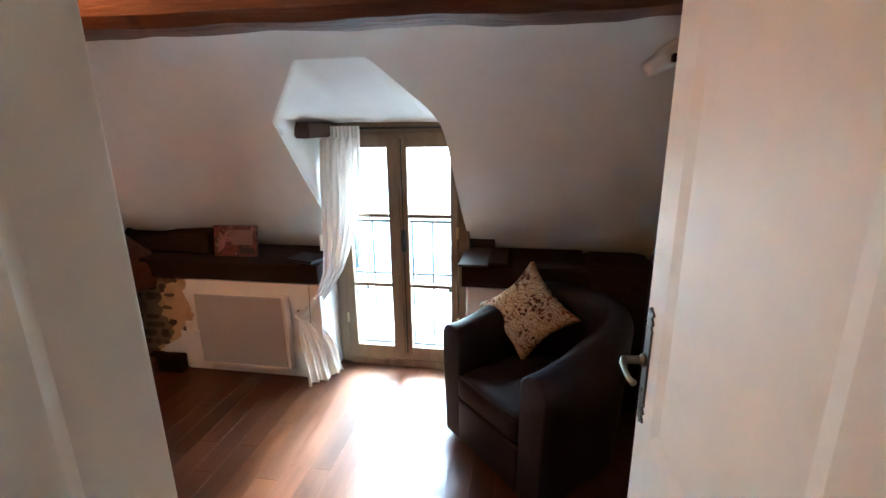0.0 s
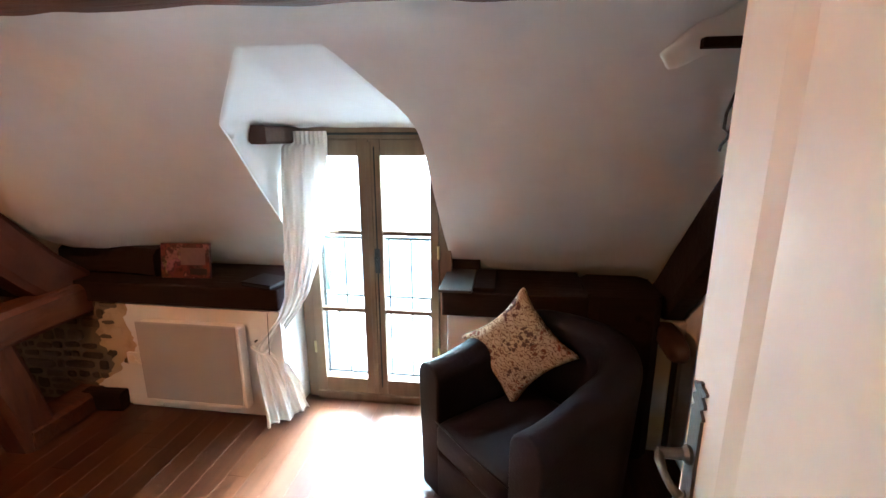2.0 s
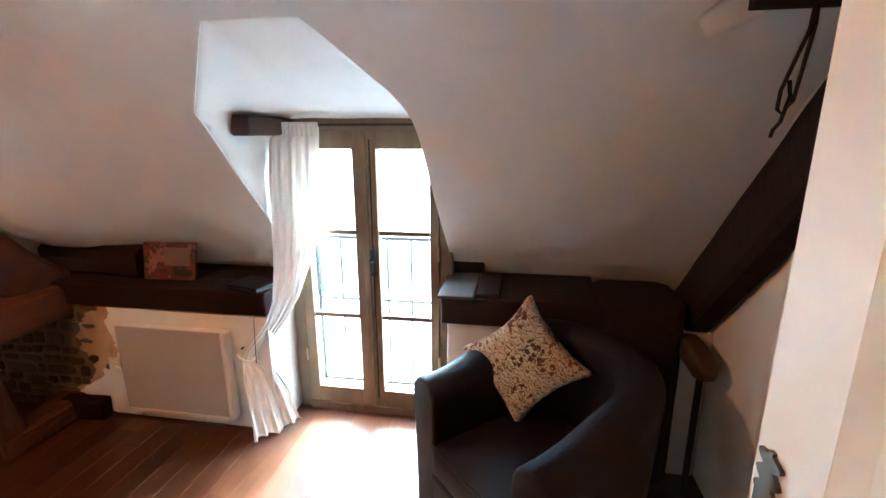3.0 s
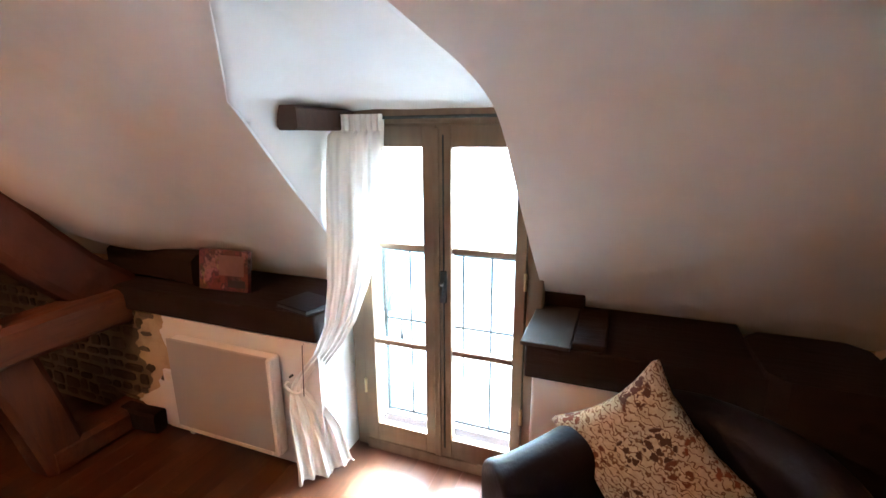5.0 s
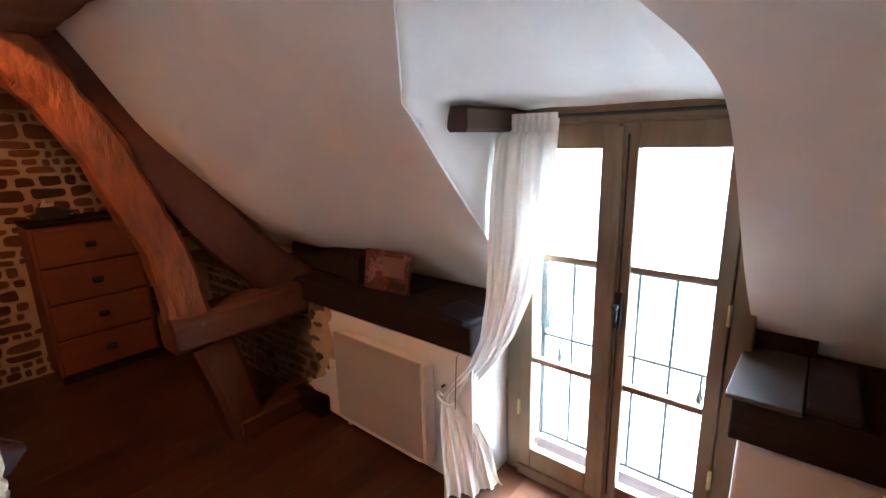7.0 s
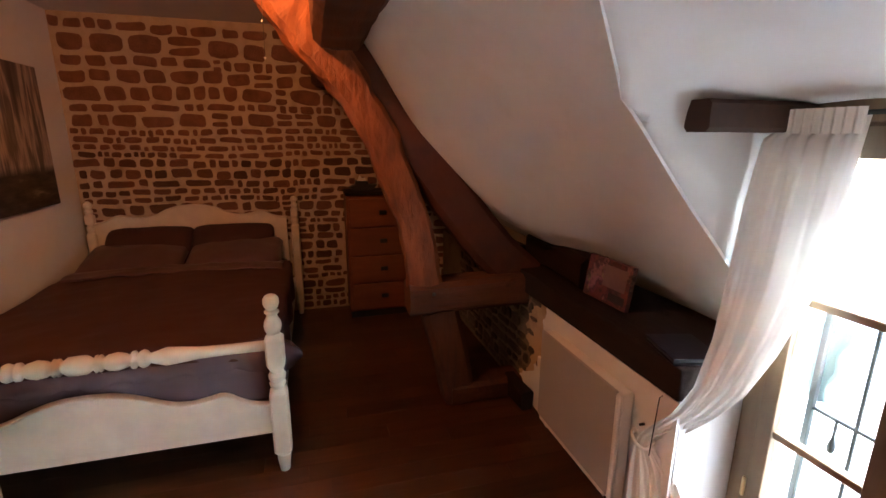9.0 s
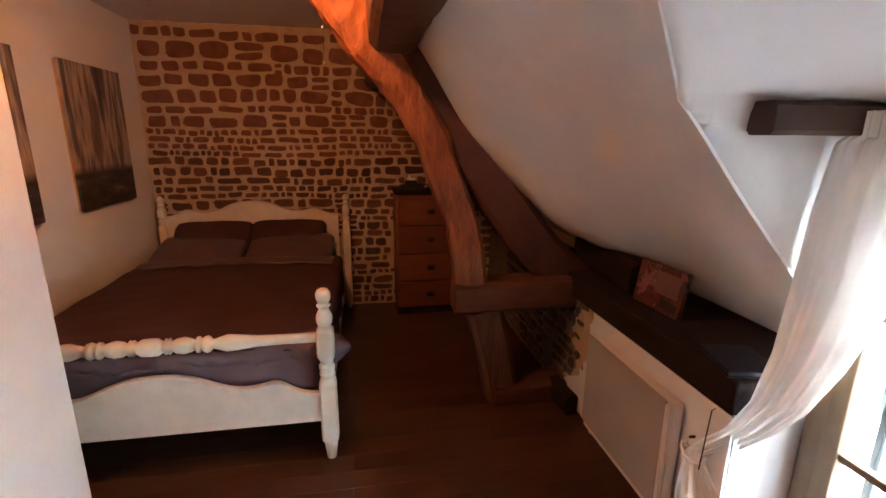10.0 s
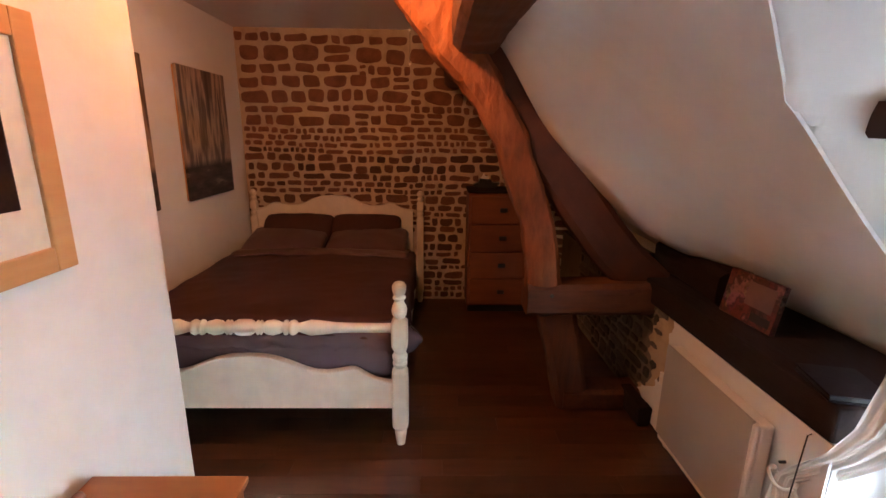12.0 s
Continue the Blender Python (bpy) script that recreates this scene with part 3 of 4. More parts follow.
# ---- door ----
bm = box((-0.335, -0.5, 0.0), (-0.31, 0.307, 2.06), 0.003)
lining = part("door_lining", bm, M_WHITE, None, "white painted panelled door lining", False, "structure")
part("raised_panel", prism([(-0.3097, -0.45), (-0.299, -0.434), (-0.299, 0.210), (-0.3097, 0.2275)], "z", 0.2, 1.95), M_WHITE, lining, "raised panel with a wide chamfer")
part("door_lining", box((-0.31, -0.45, 2.03), (0.345, 0.30, 2.06), 0.003), M_WHITE, None, "white painted head of the door lining", False, "structure")
door = thing("door_1", (0.297, 0.30, 0.0), "white painted panelled door standing open into the room", "door", "", "structure")
W = 0.745
DZ = [0.012, 0.17, 0.73, 0.90, 1.88, 2.02]
for y0, y1 in ((0, 0.12), (W - 0.115, W)):
    part("stile", box((0, y0, 0.012), (0.04, y1, 2.02), 0.0008), M_WHITE, door)
for z0, z1 in ((DZ[0], DZ[1]), (DZ[2], DZ[3]), (DZ[4], DZ[5])):
    part("door_rail", box((0.0002, 0.12, z0), (0.0398, W - 0.115, z1)), M_WHITE, door)
for z0, z1 in ((DZ[1], DZ[2]), (DZ[3], DZ[4])):
    y0, y1, s = 0.12, W - 0.115, 0.034
    part("panel", box((0.0076, y0 + 0.01, z0 + 0.01), (0.0324, y1 - 0.01, z1 - 0.01)), M_WHITE, door)
    outer = [(y0, z0), (y1, z0), (y1, z1), (y0, z1)]
    inner = [(y0 + s, z0 + s), (y1 - s, z0 + s), (y1 - s, z1 - s), (y0 + s, z1 - s)]
    for face, deep, back in ((0.0002, 0.0075, 0.019), (0.0398, 0.0325, 0.021)):
        for k in range(4):
            (a, b), (c, d) = (outer[k], outer[(k + 1) % 4]), (inner[(k + 1) % 4], inner[k])
            front = [(face, *a), (face, *b), (deep, *c), (deep, *d)]
            part("moulding", rings(bmesh.new(), [front, [(back, p[1], p[2]) for p in front]]), M_WHITE, door)
plate = []
for i in range(70):
    u = i / 69
    z = -0.145 + 0.29 * u
    e = min(u, 1 - u)
    w = 0.0185 if 0.2 < u < 0.8 else (0.008 + 0.015 * abs(math.sin(e * 42)) if e > 0.02 else 0.004)
    plate.append((z, w))
outline = [(W - 0.035 + w, 1.035 + z) for z, w in plate] + [(W - 0.035 - w, 1.035 + z) for z, w in reversed(plate)]
handle = part("handle_plate", prism(outline, "x", -0.005, 0.0, 0.0), M_PEWTER, door, "ornate pewter handle plate")
part("handle_rose", lathe([(0, 0.015), (0.006, 0.016), (0.012, 0.010), (0.05, 0.009)], 16, m=pose(-0.005, W - 0.035, 1.05, 0, -90, 0)), M_PEWTER, handle)
part("lever", tube([(-0.046, W - 0.035, 1.05), (-0.052, W - 0.036, 1.05), (-0.056, W - 0.05, 1.048), (-0.056, W - 0.072, 1.042), (-0.052, W - 0.095, 1.036), (-0.045, W - 0.112, 1.034)], [0.008, 0.008, 0.008, 0.0062, 0.006, 0.008], 12), M_PEWTER, handle, "curved pewter lever", True)
part("keyhole", tube([(-0.0065, W - 0.035, 0.975), (-0.0045, W - 0.035, 0.975)], 0.006, 10), M_BLACK, handle)
for z in (0.25, 1.75):
    part("hinge", lathe([(0, 0.005), (0.005, 0.009), (0.09, 0.009), (0.095, 0.005)], 12, m=pose(-0.004, -0.004, z)), M_BRASS, door)

# ---- armchair and cushion ----
chair = thing("armchair", (0.115, 2.03, 0.0), "dark brown leather tub armchair in front of the ledge", "armchair", rz=-48)


def tub(top, zlow, wide, deep, m=48):
    """The curved shell of arms and back, as rounded sections along a U."""
    loops = []
    for i in range(m + 1):
        t = i / m
        # U path: down one arm, round the back, up the other
        s = t * 2 - 1
        if abs(s) > 0.55:
            x = math.copysign(wide, s)
            y = -deep + (deep + 0.02) * (1 - abs(s)) / 0.45 * 1.0 - 0.0
            d = Vector((1, 0, 0)) * math.copysign(1, s)
        else:
            a = s / 0.55 * math.pi / 2
            x, y = wide * math.sin(a), 0.02 + (deep - 0.02) * math.cos(a) ** 0.8
            d = Vector((math.sin(a), math.cos(a), 0)).normalized()
        h = top(abs(s))
        c = Vector((x, y, 0))
        th = 0.078
        sec = []
        for k in range(16):
            b = math.pi * k / 15
            sec.append(c + d * (th * math.cos(b)) + Vector((0, 0, h - th + th * math.sin(b))))
        lean = -0.035
        sec.append(c - d * th + Vector((0, 0, zlow)))
        sec.append(c + d * (th + lean) + Vector((0, 0, zlow)))
        loops.append([p for p in sec])
    return rings(bmesh.new(), loops)


arms = tub(lambda s: 0.635 + 0.135 * sstep(0.95, 0.2, s), 0.03, 0.292, 0.33)
for v in arms.verts:
    v.co += Vector(v.co).normalized() * 0.006 * noise.noise(v.co * 7)
body = part("shell", arms, M_LEATHER, chair, "wraparound arms and back in worn leather", True)
bev = body.modifiers.new("round", "BEVEL")
bev.width, bev.segments, bev.limit_method = 0.012, 3, "ANGLE"
body = part("seat_base", box((-0.222, -0.335, 0.035), (0.222, 0.22, 0.27), 0.02, 3), M_LEATHER, chair, "", True)
bm = box((-0.222, -0.35, 0.272), (0.222, 0.20, 0.41), 0.045, 4)
bmesh.ops.subdivide_edges(bm, edges=[e for e in bm.edges if e.calc_length() > 0.1], cuts=8, use_grid_fill=True)
for v in bm.verts:
    if v.co.z > 0.4:
        v.co.z += 0.018 * math.cos(v.co.x * 5) * math.cos((v.co.y + 0.06) * 5) + 0.004 * noise.noise(v.co * 14)
part("seat", bm, M_LEATHER, chair, "puffy seat cushion", True)
part("piping", tube([(-0.225, -0.332, 0.40), (0, -0.345, 0.405), (0.225, -0.332, 0.40)], 0.004), M_LEATHER, chair, "", True)
for x in (-0.26, 0.26):
    for y in (-0.27, 0.18):
        part("leg", lathe([(0, 0.018), (0.03, 0.022)], 12, m=pose(x, y, 0)), M_BLACK, chair)


def cushion_build(nt, bsdf):
    v = coords(nt, (1, 1, 1))
    wob = nt.nodes.new("ShaderNodeTexNoise")
    wob.inputs["Scale"].default_value, wob.inputs["Detail"].default_value = 9, 2
    nt.links.new(v, wob.inputs["Vector"])
    base = ramp(nt, noise_tex(nt, v, 60, 2), [(0.3, (0.46, 0.36, 0.23)), (0.7, (0.58, 0.48, 0.33))])
    # swirling vine lines
    wave = nt.nodes.new("ShaderNodeTexWave")
    wave.wave_type, wave.rings_direction = "RINGS", "Z"
    wave.inputs["Scale"].default_value, wave.inputs["Distortion"].default_value, wave.inputs["Detail"].default_value, wave.inputs["Detail Scale"].default_value = 19, 10, 1.2, 3.0
    nt.links.new(v, wave.inputs["Vector"])
    c = mixed(nt, ramp(nt, wave.outputs["Fac"], [(0.10, (1, 1, 1)), (0.30, (0, 0, 0))]), base, (0.17, 0.085, 0.04))
    # flower clusters
    vor = nt.nodes.new("ShaderNodeTexVoronoi")
    vor.inputs["Scale"].default_value = 44
    petal = nt.nodes.new("ShaderNodeTexNoise")
    petal.inputs["Scale"].default_value, petal.inputs["Detail"].default_value = 75, 1
    nt.links.new(v, petal.inputs["Vector"])
    bent = nt.nodes.new("ShaderNodeVectorMath")
    bent.operation = "MULTIPLY_ADD"
    bent.inputs[1].default_value = (0.018, 0.018, 0.018)
    nt.links.new(petal.outputs["Color"], bent.inputs[0])
    nt.links.new(v, bent.inputs[2])
    nt.links.new(bent.outputs[0], vor.inputs["Vector"])
    clump = nt.nodes.new("ShaderNodeTexVoronoi")
    clump.inputs["Scale"].default_value = 9.5
    nt.links.new(v, clump.inputs["Vector"])
    near = ramp(nt, clump.outputs["Distance"], [(0.42, (1, 1, 1)), (0.46, (0, 0, 0))])
    spots = ramp(nt, vor.outputs["Distance"], [(0.44, (1, 1, 1)), (0.49, (0, 0, 0))])
    f = mixed(nt, 1.0, near, spots, "MULTIPLY")
    tone = ramp(nt, clump.outputs["Color"], [(0.3, (0.07, 0.03, 0.018)), (0.7, (0.21, 0.06, 0.026))])
    c = mixed(nt, f, c, tone)
    nt.links.new(c, bsdf.inputs["Base Color"])
    bsdf.inputs["Roughness"].default_value = 0.9
    bump(nt, bsdf, noise_tex(nt, v, 260, 2), 0.35, 0.002)


M_CUSHION = mat("patterned_cushion_cloth", cushion_build)


def pillow(w, h, t, n=26, pinch=0.10, seed=0, sag=0.0, blunt=0.0):
    bm = bmesh.new()
    grids = []
    for side in (1, -1):
        g = []
        for i in range(n + 1):
            row = []
            for j in range(n + 1):
                u, v = i / n * 2 - 1, j / n * 2 - 1
                k = 1 - pinch * (1 - u * u) * (abs(v) ** 3)
                l = 1 - pinch * (1 - v * v) * (abs(u) ** 3)
                z = t / 2 * ((1 - u ** 2) * (1 - v ** 2)) ** 0.42
                z += 0.006 * noise.noise(Vector((u * 2.5, v * 2.5, seed + side)))
                q = 1 - blunt * (u * v) ** 6
                row.append(bm.verts.new((u * w / 2 * l * q, v * h / 2 * k * q, z * side - sag * (u * u + v * v))))
            g.append(row)
        grids.append(g)
        for a, b in zip(g, g[1:]):
            for j in range(n):
                f = (a[j], b[j], b[j + 1], a[j + 1])
                bm.faces.new(f if side > 0 else f[::-1])
    bmesh.ops.remove_doubles(bm, verts=bm.verts, dist=0.0125 if t > 0.1 else 0.004)
    return bm


cush = tagged(part("cushion", pillow(0.41, 0.41, 0.15, pinch=0.25, seed=4, blunt=0.06), M_CUSHION, None, "", True), "cream cushion with brown and rust flowers on the armchair", "cushion")
rt, up = Vector((0.475, -0.137, 0.0)).normalized(), Vector((0.044, 0.095, 0.472)).normalized()
n = rt.cross(up).normalized()
up = n.cross(rt)
cush.matrix_world = Matrix.Translation((0.05, 2.195, 0.655)) @ Matrix((rt, up, n)).transposed().to_4x4() @ pose(0, 0, 0, 0, 0, 45)

# ---- ragged plaster edge on the knee wall ----
rnd = random.Random(13)
SKIN = [(0.02, -2.43), (0.08, -2.42), (0.15, -2.36), (0.22, -2.23), (0.28, -2.20), (0.34, -2.13), (0.40, -2.10), (0.48, -2.12), (0.55, -2.14), (0.63, -2.12)]
COAT = [(0.02, -2.46), (0.08, -2.455), (0.15, -2.40), (0.20, -2.30), (0.26, -2.25), (0.32, -2.28), (0.38, -2.32), (0.45, -2.34), (0.52, -2.32), (0.58, -2.27), (0.65, -2.20)]
steps = [0.02 + 0.625 * k / 40 for k in range(41)]
knee = bpy.data.objects["wall_north.001"]
edge_line = [(interp(z, SKIN) + rnd.uniform(-0.014, 0.014), z) for z in steps]
part("plaster_skin", prism(edge_line + [(-1.2005, 0.645), (-1.2005, 0.02)], "y", 2.4555, 2.4650), M_PLASTER, knee, "white plaster skin with a ragged broken edge")
M_OCHRE = mat("ochre_plaster", plaster_build((0.50, 0.37, 0.22), (0.62, 0.56, 0.5)))
coat_line = [(interp(z, COAT) + rnd.uniform(-0.020, 0.014), z) for z in steps]
part("plaster_coat", prism(coat_line + [(-2.0, 0.645), (-2.0, 0.02)], "y", 2.4610, 2.4695), M_OCHRE, knee, "ochre under-coat showing at the broken edge")
for x, z, w, h in ((-2.262, 0.335, 0.075, 0.050), (-2.165, 0.295, 0.055, 0.045), (-2.285, 0.44, 0.085, 0.035), (-2.25, 0.53, 0.09, 0.025)):
    out = [(x + w / 2 * math.cos(a) * rnd.uniform(0.7, 1.1), z + h / 2 * math.sin(a) * rnd.uniform(0.5, 1.1)) for a in [2 * math.pi * k / 13 for k in range(13)]]
    part("stone", prism(out, "y", 2.4525, 2.4640), M_ROUGH, knee, "dark stone showing through the plaster")
beam("sole_beam", [(-2.44, 2.02, 0.062), (-2.44, 2.25, 0.06), (-2.44, 2.46, 0.06)], [(0.2, 0.12)] * 3, 0.005, 0.03, 14, 5, 0.06, M_OLD, "short dark sole beam on the floor by the post")
beam("sole_beam", [(-2.42, 2.40, 0.07), (-2.3, 2.40, 0.07), (-2.19, 2.41, 0.065)], [(0.08, 0.12)] * 3, 0.006, 0.03, 15, 7, 0.1, M_DARKBEAM, "dark beam end on the floor against the wall")

# ---- heater ----
heater = thing("panel_heater", (-1.715, 2.447, 0.0), "white wall-hung electric panel heater with a grey front", "heater")
part("casing", box((-0.290, -0.055, 0.085), (0.318, 0.0, 0.572), 0.012, 3), M_RADWHITE, heater)
part("front_panel", box((-0.295, -0.068, 0.112), (0.296, -0.0555, 0.577), 0.005, 3), M_RADGREY, heater, "flat grey front panel")
part("side_cap", box((0.2985, -0.073, 0.10), (0.3225, -0.0555, 0.574), 0.0075, 3), M_RADWHITE, heater)
part("lower_grille", box((-0.28, -0.064, 0.088), (0.275, -0.0555, 0.110), 0.004, 2), M_RADWHITE, heater)
part("cable", tube([(-0.291, -0.02, 0.30), (-0.34, -0.01, 0.29), (-0.39, -0.008, 0.31)], 0.004), M_RADWHITE, heater, "white cable")
for x in (-0.25, 0.25):
    part("bracket", box((x - 0.02, 0.0, 0.3), (x + 0.02, 0.009, 0.4)), M_RADWHITE, heater)
part("valve", lathe([(0, 0.008), (0.01, 0.016), (0.03, 0.016), (0.036, 0.006)], 14, m=pose(-0.25, -0.03, 0.049)), M_RADWHITE, heater, "small white valve knob")
socket = thing("wall_socket", (-2.12, 2.449, 0.32), "white wall socket beside the heater", "socket")
part("socket_plate", box((-0.035, -0.008, -0.035), (0.035, 0.01, 0.035), 0.004), M_RADWHITE, socket)
part("socket_well", lathe([(0, 0.02), (0.002, 0.021)], 18, m=pose(0, -0.008, 0, 90, 0, 0)), M_CREAM, socket)

# ---- things on the ledges ----


def collage_build(nt, bsdf):
    v = coords(nt)
    a = noise_tex(nt, v, 9, 5, 0.7)
    b = nt.nodes.new("ShaderNodeTexVoronoi")
    b.inputs["Scale"].default_value = 14
    nt.links.new(v, b.inputs["Vector"])
    c = ramp(nt, a, [(0.35, (0.03, 0.010, 0.012)), (0.46, (0.15, 0.045, 0.042)), (0.54, (0.045, 0.02, 0.025)), (0.62, (0.30, 0.17, 0.15)), (0.75, (0.08, 0.025, 0.025))])
    c = mixed(nt, 0.35, c, b.outputs["Color"], "SOFT_LIGHT")
    nt.links.new(c, bsdf.inputs["Base Color"])
    bsdf.inputs["Roughness"].default_value = 0.35


M_COLLAGE = mat("red_collage_print", collage_build)
M_PINK = plain("pale_pink_print", (0.20, 0.125, 0.105), 0.35, vary=0.15, scale=20)
pic = thing("canvas_block", (-1.798, 2.572, 0.7765), "small red and pink printed canvas leaning on the dark ledge", "picture", rz=4)
m = pose(0, 0, 0, -9, 0, 0)
part("canvas", box((-0.150, -0.012, 0.0), (0.135, 0.012, 0.198), 0.002, m=m), M_COLLAGE, pic)
part("pale_patch", box((-0.03, -0.0135, 0.075), (0.112, -0.0125, 0.172), m=m), M_PINK, pic)
part("dark_band", box((0.02, -0.0135, 0.02), (0.12, -0.0125, 0.055), m=m), M_BLACK, pic)
book = thing("folder", (-1.30, 2.535, 0.776), "dark grey leather folder lying on the end of the ledge", "folder", rz=-14)
part("cover", box((-0.10, -0.085, 0.0), (0.10, 0.085, 0.006), 0.002), M_LEATHER, book)
part("pages", box((-0.095, -0.08, 0.0065), (0.095, 0.08, 0.018)), M_BLACK, book)
part("cover", box((-0.10, -0.085, 0.0185), (0.10, 0.085, 0.0245), 0.002), M_LEATHER, book)
# paler grey than the ledge: window glare on its left end, put into colour
M_GLARE = plain("glare_grey_wood", (0.045, 0.034, 0.029), 0.68, vary=0.35, scale=14, relief=0.4)
part("ledge_slab", box((-0.335, 2.40, 0.8155), (-0.172, 2.80, 0.830), 0.004), M_GLARE, None, "thin board at the end of the ledge, greyed for window glare", False, "structure")
block = tagged(part("slate_block", box((-0.168, 2.425, 0.8165), (-0.062, 2.76, 0.838), 0.006), M_DARKBEAM, None), "small flat dark wooden block on the ledge", "block")
part("ledge_upstand", box((-0.345, 2.765, 0.8305), (-0.155, 2.90, 0.90), 0.004), M_DARKBEAM, None, "dark board closing the back of the ledge", False, "structure")
bm = bmesh.new()
bmesh.ops.create_icosphere(bm, subdivisions=3, radius=0.07)
for v in bm.verts:
    v.co = Vector((v.co.x * 1.2, v.co.y, v.co.z * 0.7)) * (1 + 0.3 * noise.noise(v.co * 12))
loose = tagged(part("loose_stone", bm, M_ROUGH, None), "pale rough stone lying on the wall behind the truss", "stone")
loose.location = (-2.78, 2.58, 0.705)

# ---- curtain ----
SECT = [(1.575, -1.10, 2.63, -0.955, 2.665), (1.50, -1.185, 2.60, -0.955, 2.655), (1.30, -1.19, 2.575, -0.965, 2.645), (1.07, -1.19, 2.56, -0.985, 2.635),
        (0.88, -1.185, 2.535, -1.03, 2.61), (0.72, -1.18, 2.48, -1.085, 2.58), (0.62, -1.20, 2.425, -1.14, 2.545), (0.53, -1.265, 2.40, -1.20, 2.50),
        (0.46, -1.315, 2.405, -1.265, 2.45), (0.42, -1.325, 2.405, -1.265, 2.445), (0.34, -1.325, 2.395, -1.19, 2.48), (0.20, -1.30, 2.37, -1.145, 2.52),
        (0.08, -1.275, 2.35, -1.14, 2.545), (0.006, -1.265, 2.335, -1.12, 2.56)]
curtain = thing("curtain", (-1.08, 2.62, 0.0), "sheer white voile curtain tied back to the wall beside the window", "curtain")
bm = bmesh.new()
NU, NV = 110, 90
g = []
for j in range(NV + 1):
    z = 1.572 - (1.566) * j / NV
    vals = [interp(-z, [(-r[0], r[k]) for r in SECT]) for k in (1, 2, 3, 4)]
    a, b = Vector((vals[0], vals[1], 0)), Vector((vals[2], vals[3], 0))
    d = b - a
    nrm = Vector((d.y, -d.x, 0)).normalized()
    amp = 0.0055 + 0.008 * min(1, max(0, (0.4 - z) / 0.4)) - 0.004 * math.exp(-((z - 0.44) / 0.06) ** 2)
    row = []
    for i in range(NU + 1):
        u = i / NU
        w = math.sin(u * 2 * math.pi * 4.3 + 1.8 * math.sin(z * 2.3 + u * 5)) + 0.30 * math.sin(u * 2 * math.pi * 9 + z * 3)
        p = a + d * u + nrm * w * amp
        hem = 0.018 * math.sin(u * 17) * max(0, 1 - z * 6) if z > 0.03 else 0
        row.append(bm.verts.new((p.x + 1.08, p.y - 2.62, z + hem * 0.3 + (0.012 * math.sin(u * 9) + 0.012 if z < 0.02 else 0))))
    g.append(row)
for a, b in zip(g, g[1:]):
    for i in range(NU):
        bm.faces.new((a[i], a[i + 1], b[i + 1], b[i]))
part("voile", bm, M_VOILE, curtain, "", True)
bm = bmesh.new()
g = []
for j in range(7):
    z = 1.580 - 0.065 * j / 6
    row = []
    for i in range(61):
        u = i / 60
        row.append(bm.verts.new((-0.03 + u * 0.165, -0.012 + 0.03 * u + 0.007 * math.sin(u * 46) - 0.014, z)))
    g.append(row)
for a, b in zip(g, g[1:]):
    for i in range(60):
        bm.faces.new((a[i], a[i + 1], b[i + 1], b[i]))
part("heading", bm, M_VOILE, curtain, "gathered heading", True)
rod = thing("curtain_rod", (-0.75, 2.645, 1.566), "thin dark curtain rod above the window", "curtain rod")
part("rod", tube([(-0.38, 0, 0), (0.40, 0, 0)], 0.006, 10), M_IRON, rod)
part("hook", tube([(-0.36, 0, 0), (-0.36, 0.04, 0.0), (-0.36, 0.055, 0)], 0.004), M_IRON, rod)
tieback = thing("tieback", (-1.30, 2.43, 0.44), "white cord tieback round the curtain", "tieback")
pts = [(0.045 * math.cos(a) - 0.01, 0.035 * math.sin(a) - 0.005, 0.012 * math.sin(a * 2)) for a in [2 * math.pi * k / 20 for k in range(21)]]
part("cord", tube(pts, 0.006, 8), M_VOILE, tieback, "", True)
part("knot", lathe([(0, 0.002), (0.008, 0.012), (0.018, 0.012), (0.026, 0.002)], 10, m=pose(-0.058, 0.0, -0.01)), M_VOILE, tieback, "", True)
string = thing("string", (-1.345, 2.425, 0.655), "dark string hanging down from the end of the ledge", "string")
part("strand", tube([(0.10, -0.0, 0), (0.10, -0.012, -0.005), (0.098, -0.016, -0.1), (0.094, -0.02, -0.235)], 0.0022, 6), M_BLACK, string)
part("nail", tube([(-0.0, 0.035, -0.18), (-0.0, 0.01, -0.18)], 0.005, 8), M_IRON, string)

# ---- hanging lamp over the end of the bed ----
lamp = thing("pendant_lamp", (-1.86, 0.96, 2.20), "small brass hanging lamp with a shallow dish under its bulb", "lamp")
part("dish", lathe([(-0.066, 0.010), (-0.063, 0.030), (-0.056, 0.044), (-0.048, 0.052), (-0.051, 0.054), (-0.061, 0.042), (-0.069, 0.024), (-0.071, 0.008)], 28), M_BRASS, lamp)
part("stem", tube([(0.05, 0, -0.05), (0.085, 0, 0.0), (0.05, 0, 0.08), (0.0, 0, 0.141)], 0.004), M_BRASS, lamp)

# ---- the bed ----
BX0, BX1, BY0, BY1 = -4.09, -2.07, -0.325, 1.125
bed = thing("bed", ((BX0 + BX1) / 2, (BY0 + BY1) / 2, 0.0), "cream painted wooden double bed with turned posts against the stone wall", "bed")
ox, oy = bed.location.x, bed.location.y


def square_turned(bm, x, y, rows, n=24):
    """rows: (height, radius, squareness)."""
    loops = []
    for h, r, q in rows:
        loop = []
        for i in range(n):
            a = 2 * math.pi * (i + 0.5) / n
            f = 1 / max(abs(math.cos(a)), abs(math.sin(a)))
            rr = r * ((1 - q) + q * min(f, 1.34))
            loop.append(Vector((x + rr * math.cos(a), y + rr * math.sin(a), h)))
        loops.append(loop)
    return rings(bm, loops)


